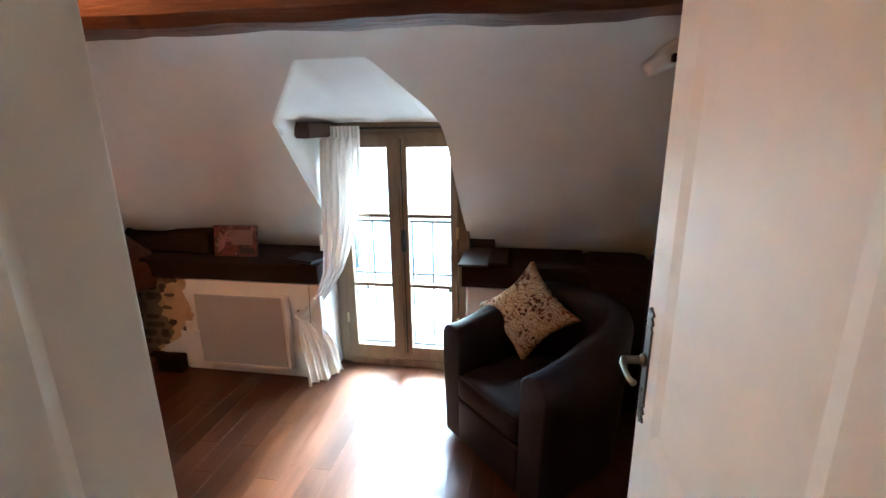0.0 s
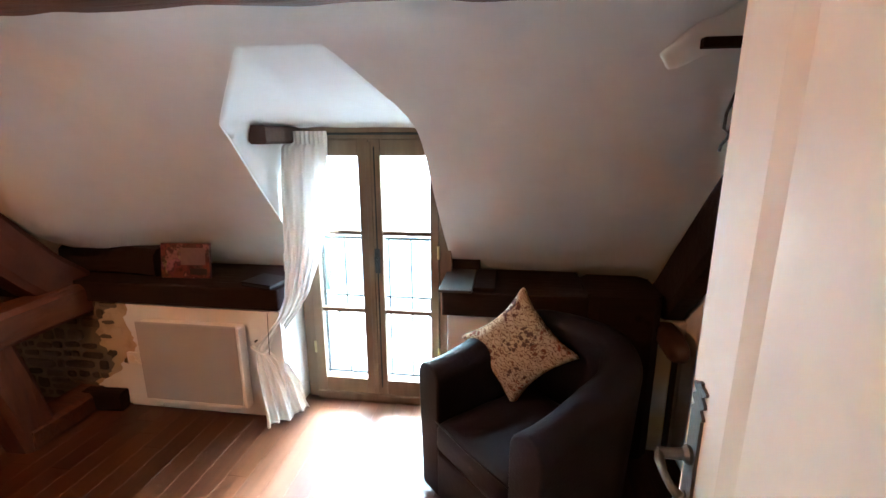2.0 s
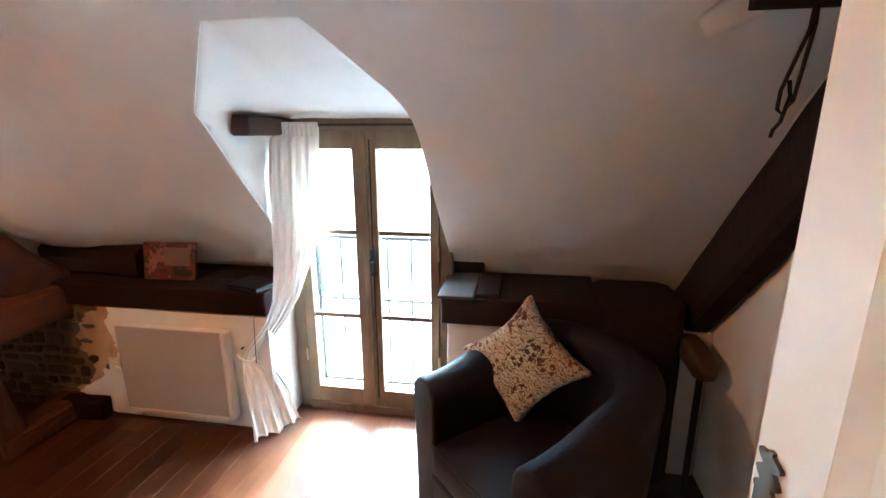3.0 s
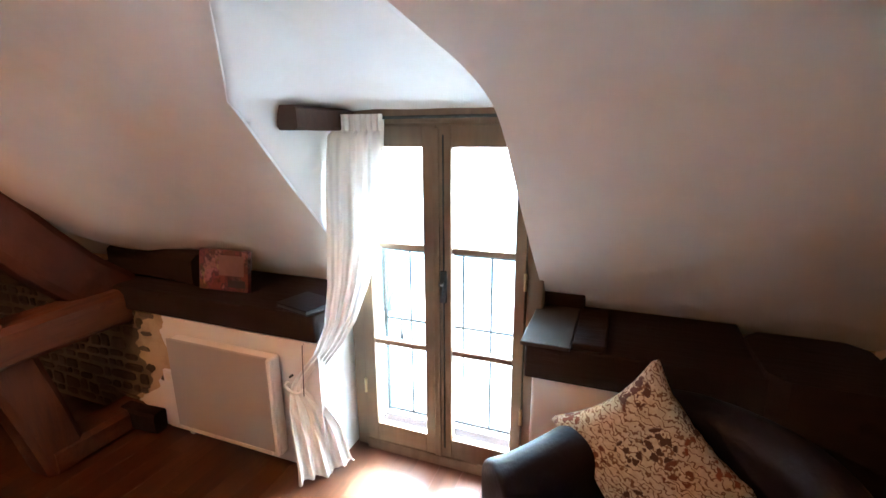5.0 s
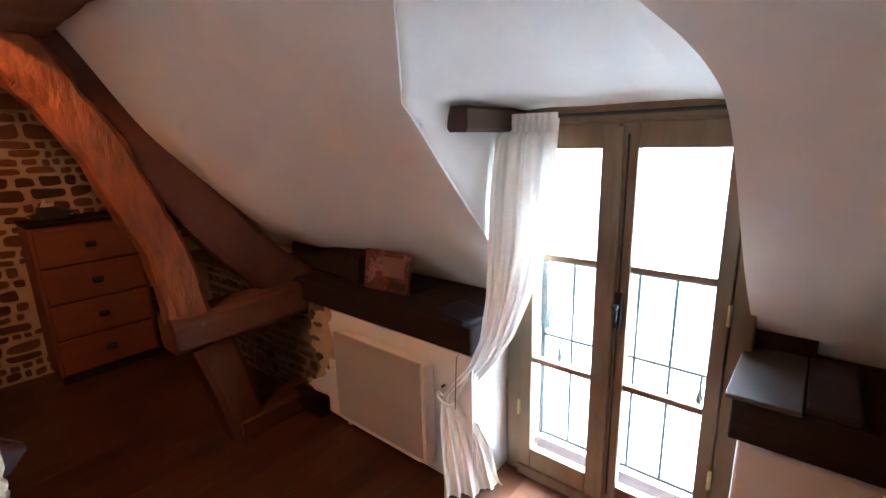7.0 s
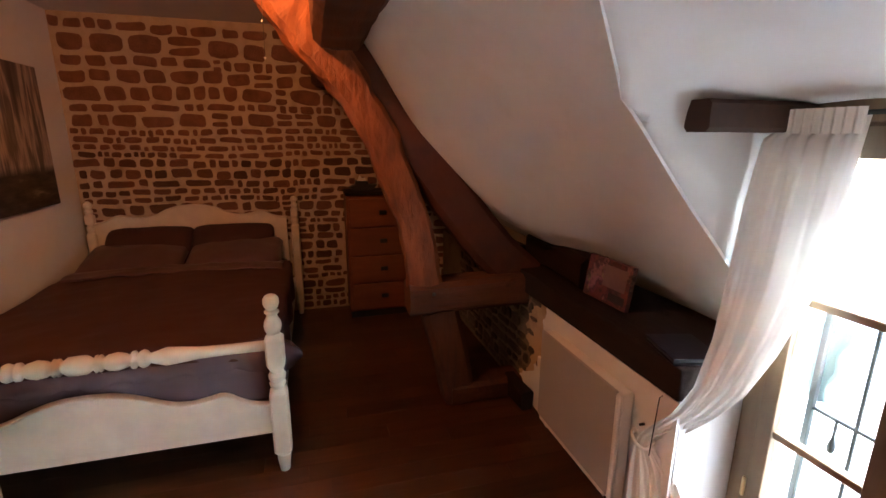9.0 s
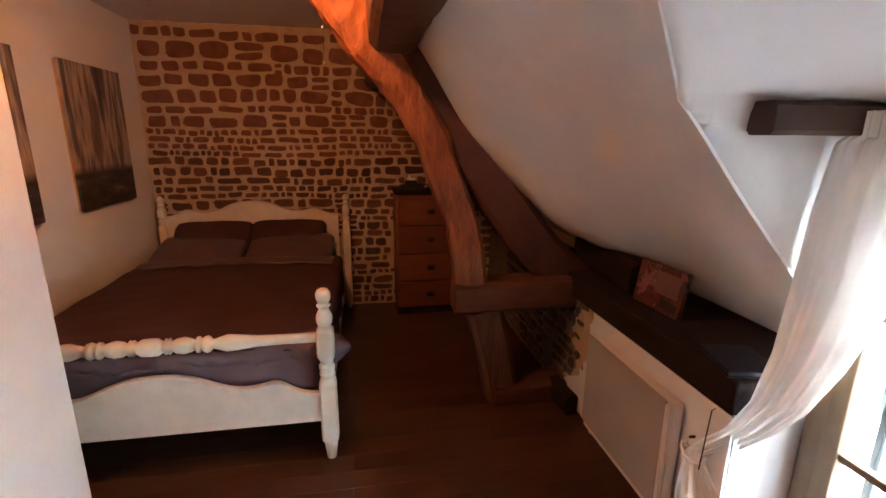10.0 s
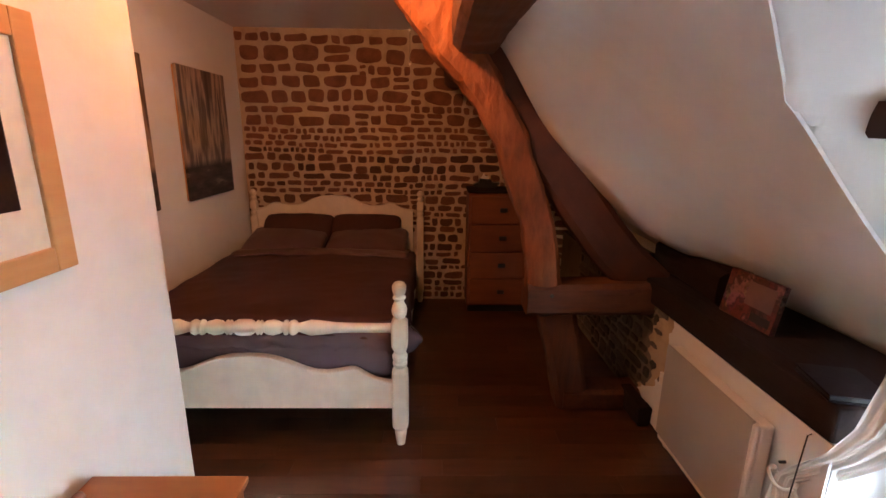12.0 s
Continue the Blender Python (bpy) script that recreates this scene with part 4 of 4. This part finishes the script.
FOOT = [(0, .019, 0), (.03, .022, 0), (.07, .027, 0), (.085, .023, 0), (.095, .031, 0.2), (.11, .034, 1), (.40, .034, 1), (.415, .030, .3), (.425, .024, 0), (.435, .030, 0), (.447, .032, 0), (.459, .026, 0), (.468, .032, 0),
        (.485, .033, 0), (.50, .025, 0), (.515, .028, 0), (.53, .033, .5), (.545, .034, 1), (.655, .034, 1), (.668, .031, .4), (.68, .022, 0), (.695, .030, 0), (.715, .033, 0), (.735, .030, 0), (.755, .021, 0), (.765, .019, 0), (.775, .027, 0), (.782, .027, 0), (.79, .018, 0), (.798, .024, 0), (.815, .033, 0), (.835, .033, 0), (.850, .024, 0), (.857, .008, 0)]
FOOT = [(h, r * (1.13 if h < 0.8 else 1.0), q) for h, r, q in FOOT]
for y in (BY0, BY1):
    part("footpost", square_turned(bmesh.new(), BX1 - ox, y - oy, FOOT), M_CREAM, bed, "turned footboard post")
HEAD = [(0, .02, 0), (.08, .028, 0), (.11, .032, 1), (.78, .032, 1), (.80, .026, 0), (.83, .031, 0), (.85, .024, 0), (.865, .030, .8), (.92, .030, .8), (.935, .02, 0), (.955, .028, 0), (.975, .018, 0), (.99, .027, 0), (1.01, .027, 0), (1.03, .008, 0)]
for y in (BY0 + 0.03, BY1 + 0.035):
    part("headpost", square_turned(bmesh.new(), BX0 + 0.02 - ox, y - oy, HEAD), M_CREAM, bed, "turned headboard post")
mid = (BY0 + BY1) / 2
half = (BY1 - BY0) / 2 - 0.03


def spindle_rows():
    rows = []
    for k in (-1, 1):
        side = []
        for d, r in [(0, .030), (.03, .029), (.048, .022), (.056, .019), (.063, .028), (.070, .020), (.078, .028), (.086, .019), (.105, .026), (.135, .029), (.165, .024), (.18, .019), (.188, .028), (.198, .028),
                     (.205, .019), (.215, .026), (.228, .029), (.240, .026), (.250, .019), (.265, .021), (.31, .029), (.35, .027), (.43, .0215), (.55, .020), (half, .020)]:
            side.append((mid + k * d, 0.030 + 1.7 * (r - 0.0245)))
        rows += side[::-1] if k < 0 else side[1:]
    return rows


m = pose(BX1 - ox, 0, 0.626, -90, 0, 0)
part("top_rail", lathe([(y - oy, r) for y, r in spindle_rows()], 18, m=m), M_CREAM, bed, "turned top rail of the footboard", True)


def curve_panel(x0, x1, table, low, name, label):
    out = []
    for i in range(61):
        y = -half + 2 * half * i / 60
        out.append((mid + y - oy, interp(abs(y), table)))
    out = [(-half + mid - oy, low)] + out + [(half + mid - oy, low)]
    part(name, prism(out, "x", x0 - ox, x1 - ox), M_CREAM, bed, label)
    edge = [(x1 - ox + 0.004, a, b - 0.006) for a, b in out[1:-1]]
    part("edge_bead", tube(edge, 0.006, 8), M_CREAM, bed, "", True)


curve_panel(BX1 - 0.014, BX1 + 0.012, [(0, .49), (.08, .486), (.14, .473), (.2, .452), (.26, .425), (.315, .406), (.38, .402), (.44, .412), (.49, .423), (.52, .418), (.56, .39), (.6, .368), (.65, .353), (half, .35)], 0.205, "footboard_panel", "curved footboard panel")
curve_panel(BX0 + 0.01, BX0 + 0.032, [(0, .985), (.1, .978), (.19, .95), (.25, .915), (.32, .897), (.38, .895), (.44, .905), (.49, .92), (.53, .915), (.58, .885), (.63, .87), (half, .862)], 0.45, "headboard_panel", "curved headboard panel")
for y in (BY0 + 0.005, BY1 - 0.005):
    part("side_rail", box((BX0 + 0.05 - ox, y - 0.012 - oy, 0.22), (BX1 - 0.036 - ox, y + 0.012 - oy, 0.34), 0.004), M_CREAM, bed)


def soft_slab(lo, hi, r, cuts=22, amp=0.01, f=5, seed=0):
    bm = box(lo, hi, r, 4)
    bmesh.ops.subdivide_edges(bm, edges=[e for e in bm.edges if e.calc_length() > 0.15], cuts=cuts, use_grid_fill=True)
    for v in bm.verts:
        v.co += Vector((noise.noise(v.co * f + Vector((seed, 0, 0))), noise.noise(v.co * f + Vector((9, seed, 0))), 1.2 * noise.noise(v.co * f + Vector((0, 5, seed))))) * amp
    return bm


matt = tagged(part("mattress", soft_slab((BX0 + 0.06, BY0 + 0.03, 0.33), (BX1 - 0.04, BY1 - 0.03, 0.52), 0.04, 10, 0.004), M_GREYSATIN, None, "", True), "mattress in a grey violet sheet on the bed", "mattress")
bm = bmesh.new()
g = []
for i in range(71):
    x = BX0 + 0.42 + (BX1 - 0.06 - BX0 - 0.42) * i / 70
    row = []
    for j in range(61):
        v = j / 60 * 2 - 1
        wy = 0.72
        s = v * (wy + 0.22)
        if abs(s) <= wy - 0.03:
            y, z = s, 0.585 + 0.03 * (1 - (s / wy) ** 2)
        else:
            e = abs(s) - (wy - 0.03)
            y, z = math.copysign(wy - 0.03 + 0.05 * min(1, e / 0.05) + 0.012 * math.sin(x * 16) * min(1, e / 0.2), s), 0.585 - max(0, e - 0.03)
        z += 0.010 * noise.noise(Vector((x * 4, y * 4, 1))) + 0.004 * noise.noise(Vector((x * 14, y * 10, 1)))
        if i > 64:
            z -= 0.055 * ((i - 64) / 6) ** 2
        row.append(bm.verts.new((x, mid + max(y, -0.70), z)))
    g.append(row)
for a, b in zip(g, g[1:]):
    for j in range(60):
        bm.faces.new((a[j], a[j + 1], b[j + 1], b[j]))
spread = tagged(part("bedspread", bm, M_SPREAD, None, "", True), "dark brown bedspread drawn over the mattress", "bedspread")
spread.modifiers.new("thickness", "SOLIDIFY").thickness = 0.012
bm = bmesh.new()
g = []
for i in range(17):
    a = i / 16
    row = []
    for j in range(61):
        y = mid - 0.66 + 1.34 * j / 60
        row.append(bm.verts.new((BX0 + 0.47 + 0.20 * a + 0.012 * noise.noise(Vector((y * 5, 0, 2))), y, 0.618 + 0.016 * math.sin(a * math.pi) ** 0.5 + 0.010 * noise.noise(Vector((y * 9, a * 3, 5))) - 0.02 * ((y - mid) / 0.67) ** 4)))
    g.append(row)
for a, b in zip(g, g[1:]):
    for j in range(60):
        bm.faces.new((a[j], a[j + 1], b[j + 1], b[j]))
fold = part("turned_edge", bm, M_SATIN, spread, "folded satin edge", True)
fold.modifiers.new("thickness", "SOLIDIFY").thickness = 0.01
for k, y in enumerate((mid - 0.285, mid + 0.295)):
    p = tagged(part("pillow", pillow(0.46, 0.62, 0.19, 22, 0.03, k, blunt=0.1), M_SPREAD, None, "", True), "dark brown pillow propped against the headboard", "pillow", "pillows")
    p.matrix_world = pose(BX0 + 0.20, y, 0.66, 0, 42, 0)
for k, y in enumerate((mid - 0.33, mid + 0.335)):
    p = tagged(part("pillow", pillow(0.50, 0.68, 0.16, 24, 0.04, k + 5, blunt=0.12), M_SATIN, None, "", True), "plum grey satin pillow lying flat under the dark ones", "pillow", "pillows")
    p.matrix_world = pose(BX0 + 0.33, y, 0.638, 0, 14, 0)
# quilt roll at the foot
loops = []
for i in range(121):
    y = BY0 + 0.035 + (BY1 - BY0 - 0.05) * i / 120
    r = 0.075 + 0.005 * math.sin(i * 0.34)
    sc = 0.5 if i in (0, 120) else 1
    loop = []
    for a in [2 * math.pi * k / 32 for k in range(32)]:
        f = noise.noise(Vector((y * 9 + 0.8 * math.sin(a), a * 1.1, 3)))
        g = noise.noise(Vector((y * 24, a * 1.6, 7)))
        rr = (r + 0.020 * (0.5 - abs(f)) + 0.007 * g) * sc
        loop.append(Vector((BX1 - 0.135 + rr * 1.12 * math.cos(a), y, 0.505 + rr * 1.02 * math.sin(a))))
    loops.append(loop)
quilt = tagged(part("quilt", rings(bmesh.new(), loops), M_GREYSATIN, None, "", True), "shiny grey violet satin quilt folded at the foot of the bed", "quilt")
bm = bmesh.new()
rings(bm, [[(BX1 - 0.26, BY1 - 0.04, 0.55), (BX1 - 0.07, BY1 - 0.04, 0.55), (BX1 - 0.07, BY1 - 0.04, 0.44), (BX1 - 0.26, BY1 - 0.04, 0.44)], [(BX1 - 0.23, BY1 + 0.05, 0.535), (BX1 - 0.09, BY1 + 0.05, 0.535), (BX1 - 0.1, BY1 + 0.05, 0.45), (BX1 - 0.23, BY1 + 0.05, 0.45)], [(BX1 - 0.17, BY1 + 0.105, 0.50), (BX1 - 0.15, BY1 + 0.105, 0.50), (BX1 - 0.15, BY1 + 0.105, 0.485), (BX1 - 0.17, BY1 + 0.105, 0.485)]])
part("quilt_corner", bm, M_GREYSATIN, quilt, "", True)

# ---- chest of drawers ----
CX1, CY0, CY1, CH = -3.80, 1.56, 2.16, 1.07
M_CHEST = wood("old_varnished_pine", (0.13, 0.036, 0.012), (0.24, 0.075, 0.024), (9, 1.2, 9), 0.5, 0.25, 0.001, knots=False)
chest = thing("chest_of_drawers", ((STONE_X + 0.02 + CX1) / 2, (CY0 + CY1) / 2, 0.0), "varnished pine chest of drawers against the stone wall", "chest of drawers")
cx, cy = chest.location.x, chest.location.y
d = CX1 - (STONE_X + 0.03)
part("carcass", box((-d / 2, -(CY1 - CY0) / 2 + 0.01, 0.06), (d / 2 - 0.02, (CY1 - CY0) / 2 - 0.01, CH - 0.025), 0.003), M_CHEST, chest)
part("top", box((-d / 2, -(CY1 - CY0) / 2 + 0.004, CH - 0.024), (d / 2 + 0.004, (CY1 - CY0) / 2 - 0.004, CH), 0.006), M_DARKBEAM, chest, "darkened top board")
part("plinth", box((-d / 2 + 0.02, -(CY1 - CY0) / 2 + 0.02, 0.0), (d / 2 - 0.035, (CY1 - CY0) / 2 - 0.02, 0.059)), M_BLACK, chest, "dark recessed plinth")
for k in range(4):
    z0 = 0.075 + k * 0.238
    dr = part("drawer", box((d / 2 - 0.0195, -(CY1 - CY0) / 2 + 0.03, z0), (d / 2, (CY1 - CY0) / 2 - 0.03, z0 + 0.228), 0.005), M_CHEST, chest)
    part("drawer_handle", box((d / 2 + 0.0005, -0.03, z0 + 0.10), (d / 2 + 0.016, 0.03, z0 + 0.135), 0.006), M_BLACK, dr, "small dark metal pull")
lampbox = thing("ornament", (-3.98, 1.72, CH + 0.001), "dark model boat with a white top on the chest", "ornament")
part("hull", prism([(-0.11, 0.03), (-0.075, 0.0), (0.075, 0.0), (0.12, 0.045), (0.05, 0.05), (0.04, 0.075), (-0.05, 0.08), (-0.06, 0.045)], "x", -0.04, 0.04), M_BLACK, lampbox)
part("cabin", box((-0.025, -0.03, 0.0765), (0.025, 0.028, 0.10), 0.006), M_RADWHITE, lampbox)
part("sail", prism([(-0.045, 0.0805), (0.005, 0.0805), (-0.02, 0.13)], "x", 0.028, 0.032), M_RADWHITE, lampbox)

# ---- pictures ----


def sail_build(nt, bsdf):
    v = coords(nt)
    sep = nt.nodes.new("ShaderNodeSeparateXYZ")
    nt.links.new(nt.nodes.new("ShaderNodeTexCoord").outputs["Object"], sep.inputs[0])
    tall = coords(nt, (4.5, 1, 0.5))
    a = noise_tex(nt, tall, 1.6, 4, 0.6)
    sails = ramp(nt, a, [(0.38, (0.055, 0.04, 0.032)), (0.48, (0.13, 0.10, 0.08)), (0.55, (0.46, 0.36, 0.27)), (0.62, (0.12, 0.09, 0.07)), (0.72, (0.30, 0.23, 0.18))])
    hull = ramp(nt, noise_tex(nt, coords(nt, (2, 1, 9)), 2.5, 3), [(0.4, (0.018, 0.014, 0.012)), (0.6, (0.06, 0.045, 0.035)), (0.75, (0.22, 0.17, 0.13))])
    mr = nt.nodes.new("ShaderNodeMapRange")
    mr.inputs["From Min"].default_value, mr.inputs["From Max"].default_value = -0.22, -0.17
    nt.links.new(sep.outputs[2], mr.inputs[0])
    c = mixed(nt, mr.outputs[0], hull, sails)
    nt.links.new(c, bsdf.inputs["Base Color"])
    bsdf.inputs["Roughness"].default_value = 0.6
    bump(nt, bsdf, noise_tex(nt, v, 500, 1), 0.2, 0.0006)


M_SAIL = mat("sepia_sailing_print", sail_build)
for x in (-2.455, -3.475):
    c = thing("canvas_print", (x, ALCOVE_Y + 0.001, 1.49), "sepia canvas print of tall sails on the white wall", "picture", "sailing canvases")
    part("canvas", box((-0.335, 0.012, -0.435), (0.335, 0.03, 0.435), 0.003), M_SAIL, c)
    part("stretcher", box((-0.33, 0.0, -0.43), (0.33, 0.0115, 0.43)), M_FRAME, c)
M_PRINT = plain("dark_brown_print", (0.022, 0.012, 0.010), 0.4, vary=0.6, scale=5, relief=0.0)
frame_x1 = -1.385
fp = thing("framed_picture", (frame_x1 + 0.30, NEAR_Y + 0.001, 1.47), "dark print in a beech frame on the white wall", "picture")
fw, fh = 0.30, 0.34
for k, (lo, hi) in enumerate((((-fw, 0, -fh), (-fw + 0.07, 0.022, fh)), ((fw - 0.07, 0, -fh), (fw, 0.022, fh)), ((-fw + 0.07, 0, -fh), (fw - 0.07, 0.0215, -fh + 0.07)), ((-fw + 0.07, 0, fh - 0.07), (fw - 0.07, 0.0215, fh)))):
    part("frame", box(lo, hi, 0.004), M_FRAME, fp)
part("mount", box((-fw + 0.07, 0.002, -fh + 0.07), (fw - 0.07, 0.010, fh - 0.07)), M_CREAM, fp, "cream card mount")
part("print", box((-fw + 0.14, 0.0105, -fh + 0.185), (fw - 0.14, 0.0125, fh - 0.16)), M_PRINT, fp, "dark brown print")

# ---- bedside table ----
tb = thing("side_table", (-1.02, 0.49, 0.0), "low orange varnished pine table against the white wall", "table")
part("tabletop", box((-0.24, -0.235, 0.478), (0.24, 0.235, 0.50), 0.004), M_PINE, tb)
for x in (-0.21, 0.21):
    for y in (-0.2, 0.2):
        part("leg", box((x - 0.02, y - 0.02, 0.0), (x + 0.02, y + 0.02, 0.477), 0.003), M_PINE, tb)
part("shelf", box((-0.19, -0.18, 0.15), (0.19, 0.18, 0.168), 0.002), M_PINE, tb)
jar = thing("small_jar", (-1.16, 0.29, 0.501), "small pinkish round jar on the low table", "jar")
part("jar_body", lathe([(0, 0.012), (0.01, 0.018), (0.022, 0.014), (0.028, 0.005)], 14), M_PINK, jar)

# ---- by the right wall ----
corbel = thing("corbel", (0.0, 0.0, 0.0), "white plastered beam end with a broken lower edge", "corbel")
part("plaster_end", timber([(0.375, 1.64, 1.735), (0.44, 1.63, 1.775), (0.55, 1.62, 1.83), (0.838, 1.60, 1.93)], [(0.05, 0.05), (0.06, 0.07), (0.06, 0.07), (0.06, 0.07)], 0.012, 0.02, 5, 14, 0.5), M_PLASTER, corbel, "", True)
rodr = thing("wall_rail", (0.435, 1.575, 1.765), "short dark wooden rail below the beam end", "rail")
part("rail", box((0.0, -0.014, -0.012), (0.404, 0.014, 0.012), 0.003), M_DARKBEAM, rodr)
strap = thing("leather_strap", (0.522, 1.565, 1.762), "looped dark leather strap hanging from the rail", "strap")
part("strap_loop", tube([(0.02, 0, 0), (0.018, 0.0, -0.05), (0.0, 0.0, -0.11), (-0.015, 0.0, -0.16), (-0.016, 0, -0.195), (-0.006, 0, -0.205), (0.01, 0.0, -0.18), (0.016, 0, -0.13), (0.026, 0, -0.04), (0.024, 0, 0)], 0.004, 8), M_LEATHER, strap, "", True)
part("strap_loop", tube([(0.0, 0.005, -0.14), (0.006, 0.005, -0.17), (-0.004, 0.005, -0.22), (-0.015, 0.005, -0.235), (-0.018, 0.005, -0.25)], 0.004, 8), M_LEATHER, strap, "", True)
cord = thing("hanging_cord", (-2.25, 1.17, 2.33), "thin pale cord with glass beads hanging from the ceiling", "cord")
part("cord", tube([(0, 0, 0.01), (0.002, 0.004, -0.3), (0, 0, -0.52)], 0.0009, 6), M_IRON, cord)
for z in (-0.38, -0.52):
    part("bead", lathe([(0, 0.002), (0.005, 0.005), (0.010, 0.002)], 10, m=pose(0, 0, z)), M_RADWHITE, cord, "", True)
ch = thing("wall_bracket", (0.74, 2.28, 0.0), "rounded brown wooden bracket on the white side wall", "bracket")
part("arm", timber([(0.0, 0.24, 0.655), (0.0, 0.10, 0.65), (0.0, -0.02, 0.635), (0.0, -0.055, 0.62)], [(0.09, 0.085), (0.10, 0.10), (0.09, 0.09), (0.05, 0.05)], 0.003, 0.02, 3, 5, 0.35), M_BRACKET, ch, "", True)
part("rod", box((0.005, 0.045, 0.0), (0.027, 0.067, 0.61), 0.003), M_BLACK, ch, "thin dark upright")

# ---- floorboards ----
board = {}
rnd = random.Random(5)
floor_ob = bpy.data.objects["floor"]


def board_mesh(l, w):
    key = (l, w)
    if key not in board:
        bm = bmesh.new()
        a, b, e = l / 2, w / 2 - 0.0002, 0.0004
        rings(bm, [[(-a, -b, -0.012), (a, -b, -0.012), (a, b, -0.012), (-a, b, -0.012)], [(-a, -b, -e), (a, -b, -e), (a, b, -e), (-a, b, -e)], [(-a + e, -b + e, 0), (a - e, -b + e, 0), (a - e, b - e, 0), (-a + e, b - e, 0)]])
        bmesh.ops.recalc_face_normals(bm, faces=bm.faces)
        me = bpy.data.meshes.new("floorboard")
        bm.to_mesh(me)
        bm.free()
        me.materials.append(M_FLOOR)
        board[key] = me
    return board[key]


count = 0
x = STONE_X
while x < EAST_X:
    y = -0.5 if x > -1.84 else ALCOVE_Y
    y -= rnd.choice((0.0, 0.2, 0.4))
    while y < 2.76:
        l = rnd.choice((0.7, 0.9, 1.1))
        if y + l > 2.75:
            l = max(0.1, round(2.8 - y, 1))
        ob = new("floorboard", board_mesh(l - 0.0004, 0.11))
        ob.parent = floor_ob
        ob.location, ob.rotation_euler = (x + 0.055, y + l / 2, 0.0), (0, 0, radians(90))
        y += l
        count += 1
    x += 0.11
wall("floor_hall", (-1.0, -2.3, -0.012), (1.0, -1.1, -0.001), M_FLOOR, "dark hall floor")

# ---- rubble stones ----


def stone_mesh(w, h, dep, seed):
    """A rough block: six jittered corners, cut once, with a domed face."""
    r = random.Random(seed)
    top, low = r.uniform(-0.2, 0.2), r.uniform(-0.2, 0.2)
    ring = [(-0.5, -0.5), (low, -0.54), (0.5, -0.5), (0.5, 0.5), (top, 0.54), (-0.5, 0.5)]
    ring = [((a + (0.13 if a < 0 else -0.13) * r.random()) * w, (b + (0.20 if b < 0 else -0.20) * r.random()) * h) for a, b in ring]
    base = []
    for (a, b), (c, d) in zip(ring, ring[1:] + ring[:1]):
        q = 0.2
        base += [(a + (c - a) * q, b + (d - b) * q), (c + (a - c) * q, d + (b - d) * q)]
    bm = bmesh.new()
    loops = [[bm.verts.new((x, a * f, b * f)) for a, b in base] for x, f in ((0, 1.0), (dep * 0.75, 0.96), (dep, 0.76))]
    for lo, hi in zip(loops, loops[1:]):
        for i in range(len(base)):
            j = (i + 1) % len(base)
            bm.faces.new((lo[i], lo[j], hi[j], hi[i]))
    bm.faces.new(loops[-1])
    bmesh.ops.recalc_face_normals(bm, faces=bm.faces)
    me = bpy.data.meshes.new("stone")
    bm.to_mesh(me)
    bm.free()
    if me.polygons[-1].normal.x < 0:
        me.flip_normals()
    return me


west = bpy.data.objects["wall_west"]


def lay(parent, y0, y1, z0, z1, material, place, rnd, limit, hide, rowh):
    z = z0
    made = 0
    rest = bmesh.new()
    while z < z1 - 0.02:
        h = rowh(z, rnd)
        y = y0 + rnd.uniform(-0.03, 0.02)
        while y < y1:
            w = h * rnd.choice((0.8, 1.0, 1.25, 1.5, 1.7, 2.1, 2.5)) if h > 0.075 else h * rnd.choice((0.8, 1.0, 1.2, 1.5, 1.9, 2.4, 3.2))
            w = min(w, 0.26)
            if hide(y + w / 2, z + h / 2):
                y += w
                continue
            split = h > 0.085 and rnd.random() < 0.16
            for k in range(2 if split else 1):
                hh = h / (2 if split else 1)
                me = stone_mesh(max(0.02, w - 0.012), max(0.018, hh - 0.010), rnd.uniform(0.006, 0.014), rnd.random())
                me.materials.append(material)
                m = place(y + w / 2, z + hh / 2 + k * hh + rnd.uniform(-0.006, 0.006) + 0.010 * math.sin(y * 3.1 + z * 7), rnd.uniform(-4, 4))
                if made < limit:
                    ob = new("stone", me)
                    ob.parent = parent
                    ob.matrix_world = m
                    made += 1
                else:
                    me.transform(m)
                    rest.from_mesh(me)
                    bpy.data.meshes.remove(me)
            y += w
        z += h
    if len(rest.verts):
        part("stones", rest, material, parent, "", False, "stuff")
    else:
        rest.free()


COURSES = (0.07, 0.085, 0.08, 0.055, 0.055, 0.06, 0.06, 0.11, 0.07, 0.125, 0.11, 0.09, 0.15, 0.085)


def west_rows(z, r):
    base = 2.305 - sum(COURSES)
    if z < base - 0.03:
        return min(r.choice((0.055, 0.065, 0.08, 0.09, 0.05)), max(0.04, base - z))
    for h in COURSES:
        if z < base + h / 2:
            return h
        base += h
    return 0.08


lay(west, ALCOVE_Y + 0.01, 2.45, 0.02, 2.31, M_STONE, lambda y, z, t: pose(STONE_X - 0.001, y, z, t, 0, 0), random.Random(21), 300,
    lambda y, z: (z < 0.60 and y < 1.12) or (CY0 + 0.04 < y < CY1 and z < 1.02) or (y > 1.5 and z > 3.9 - 1.3 * y + 0.3), west_rows)
knee_wall = bpy.data.objects["wall_north"]
lay(knee_wall, -3.6, -2.2, 0.02, 0.64, M_ROUGH, lambda x, z, t: pose(x, 2.471, z, 0, t, -90), random.Random(8), 120,
    lambda x, z: x > interp(z, COAT) - 0.01, lambda z, r: r.choice((0.05, 0.07, 0.09)))
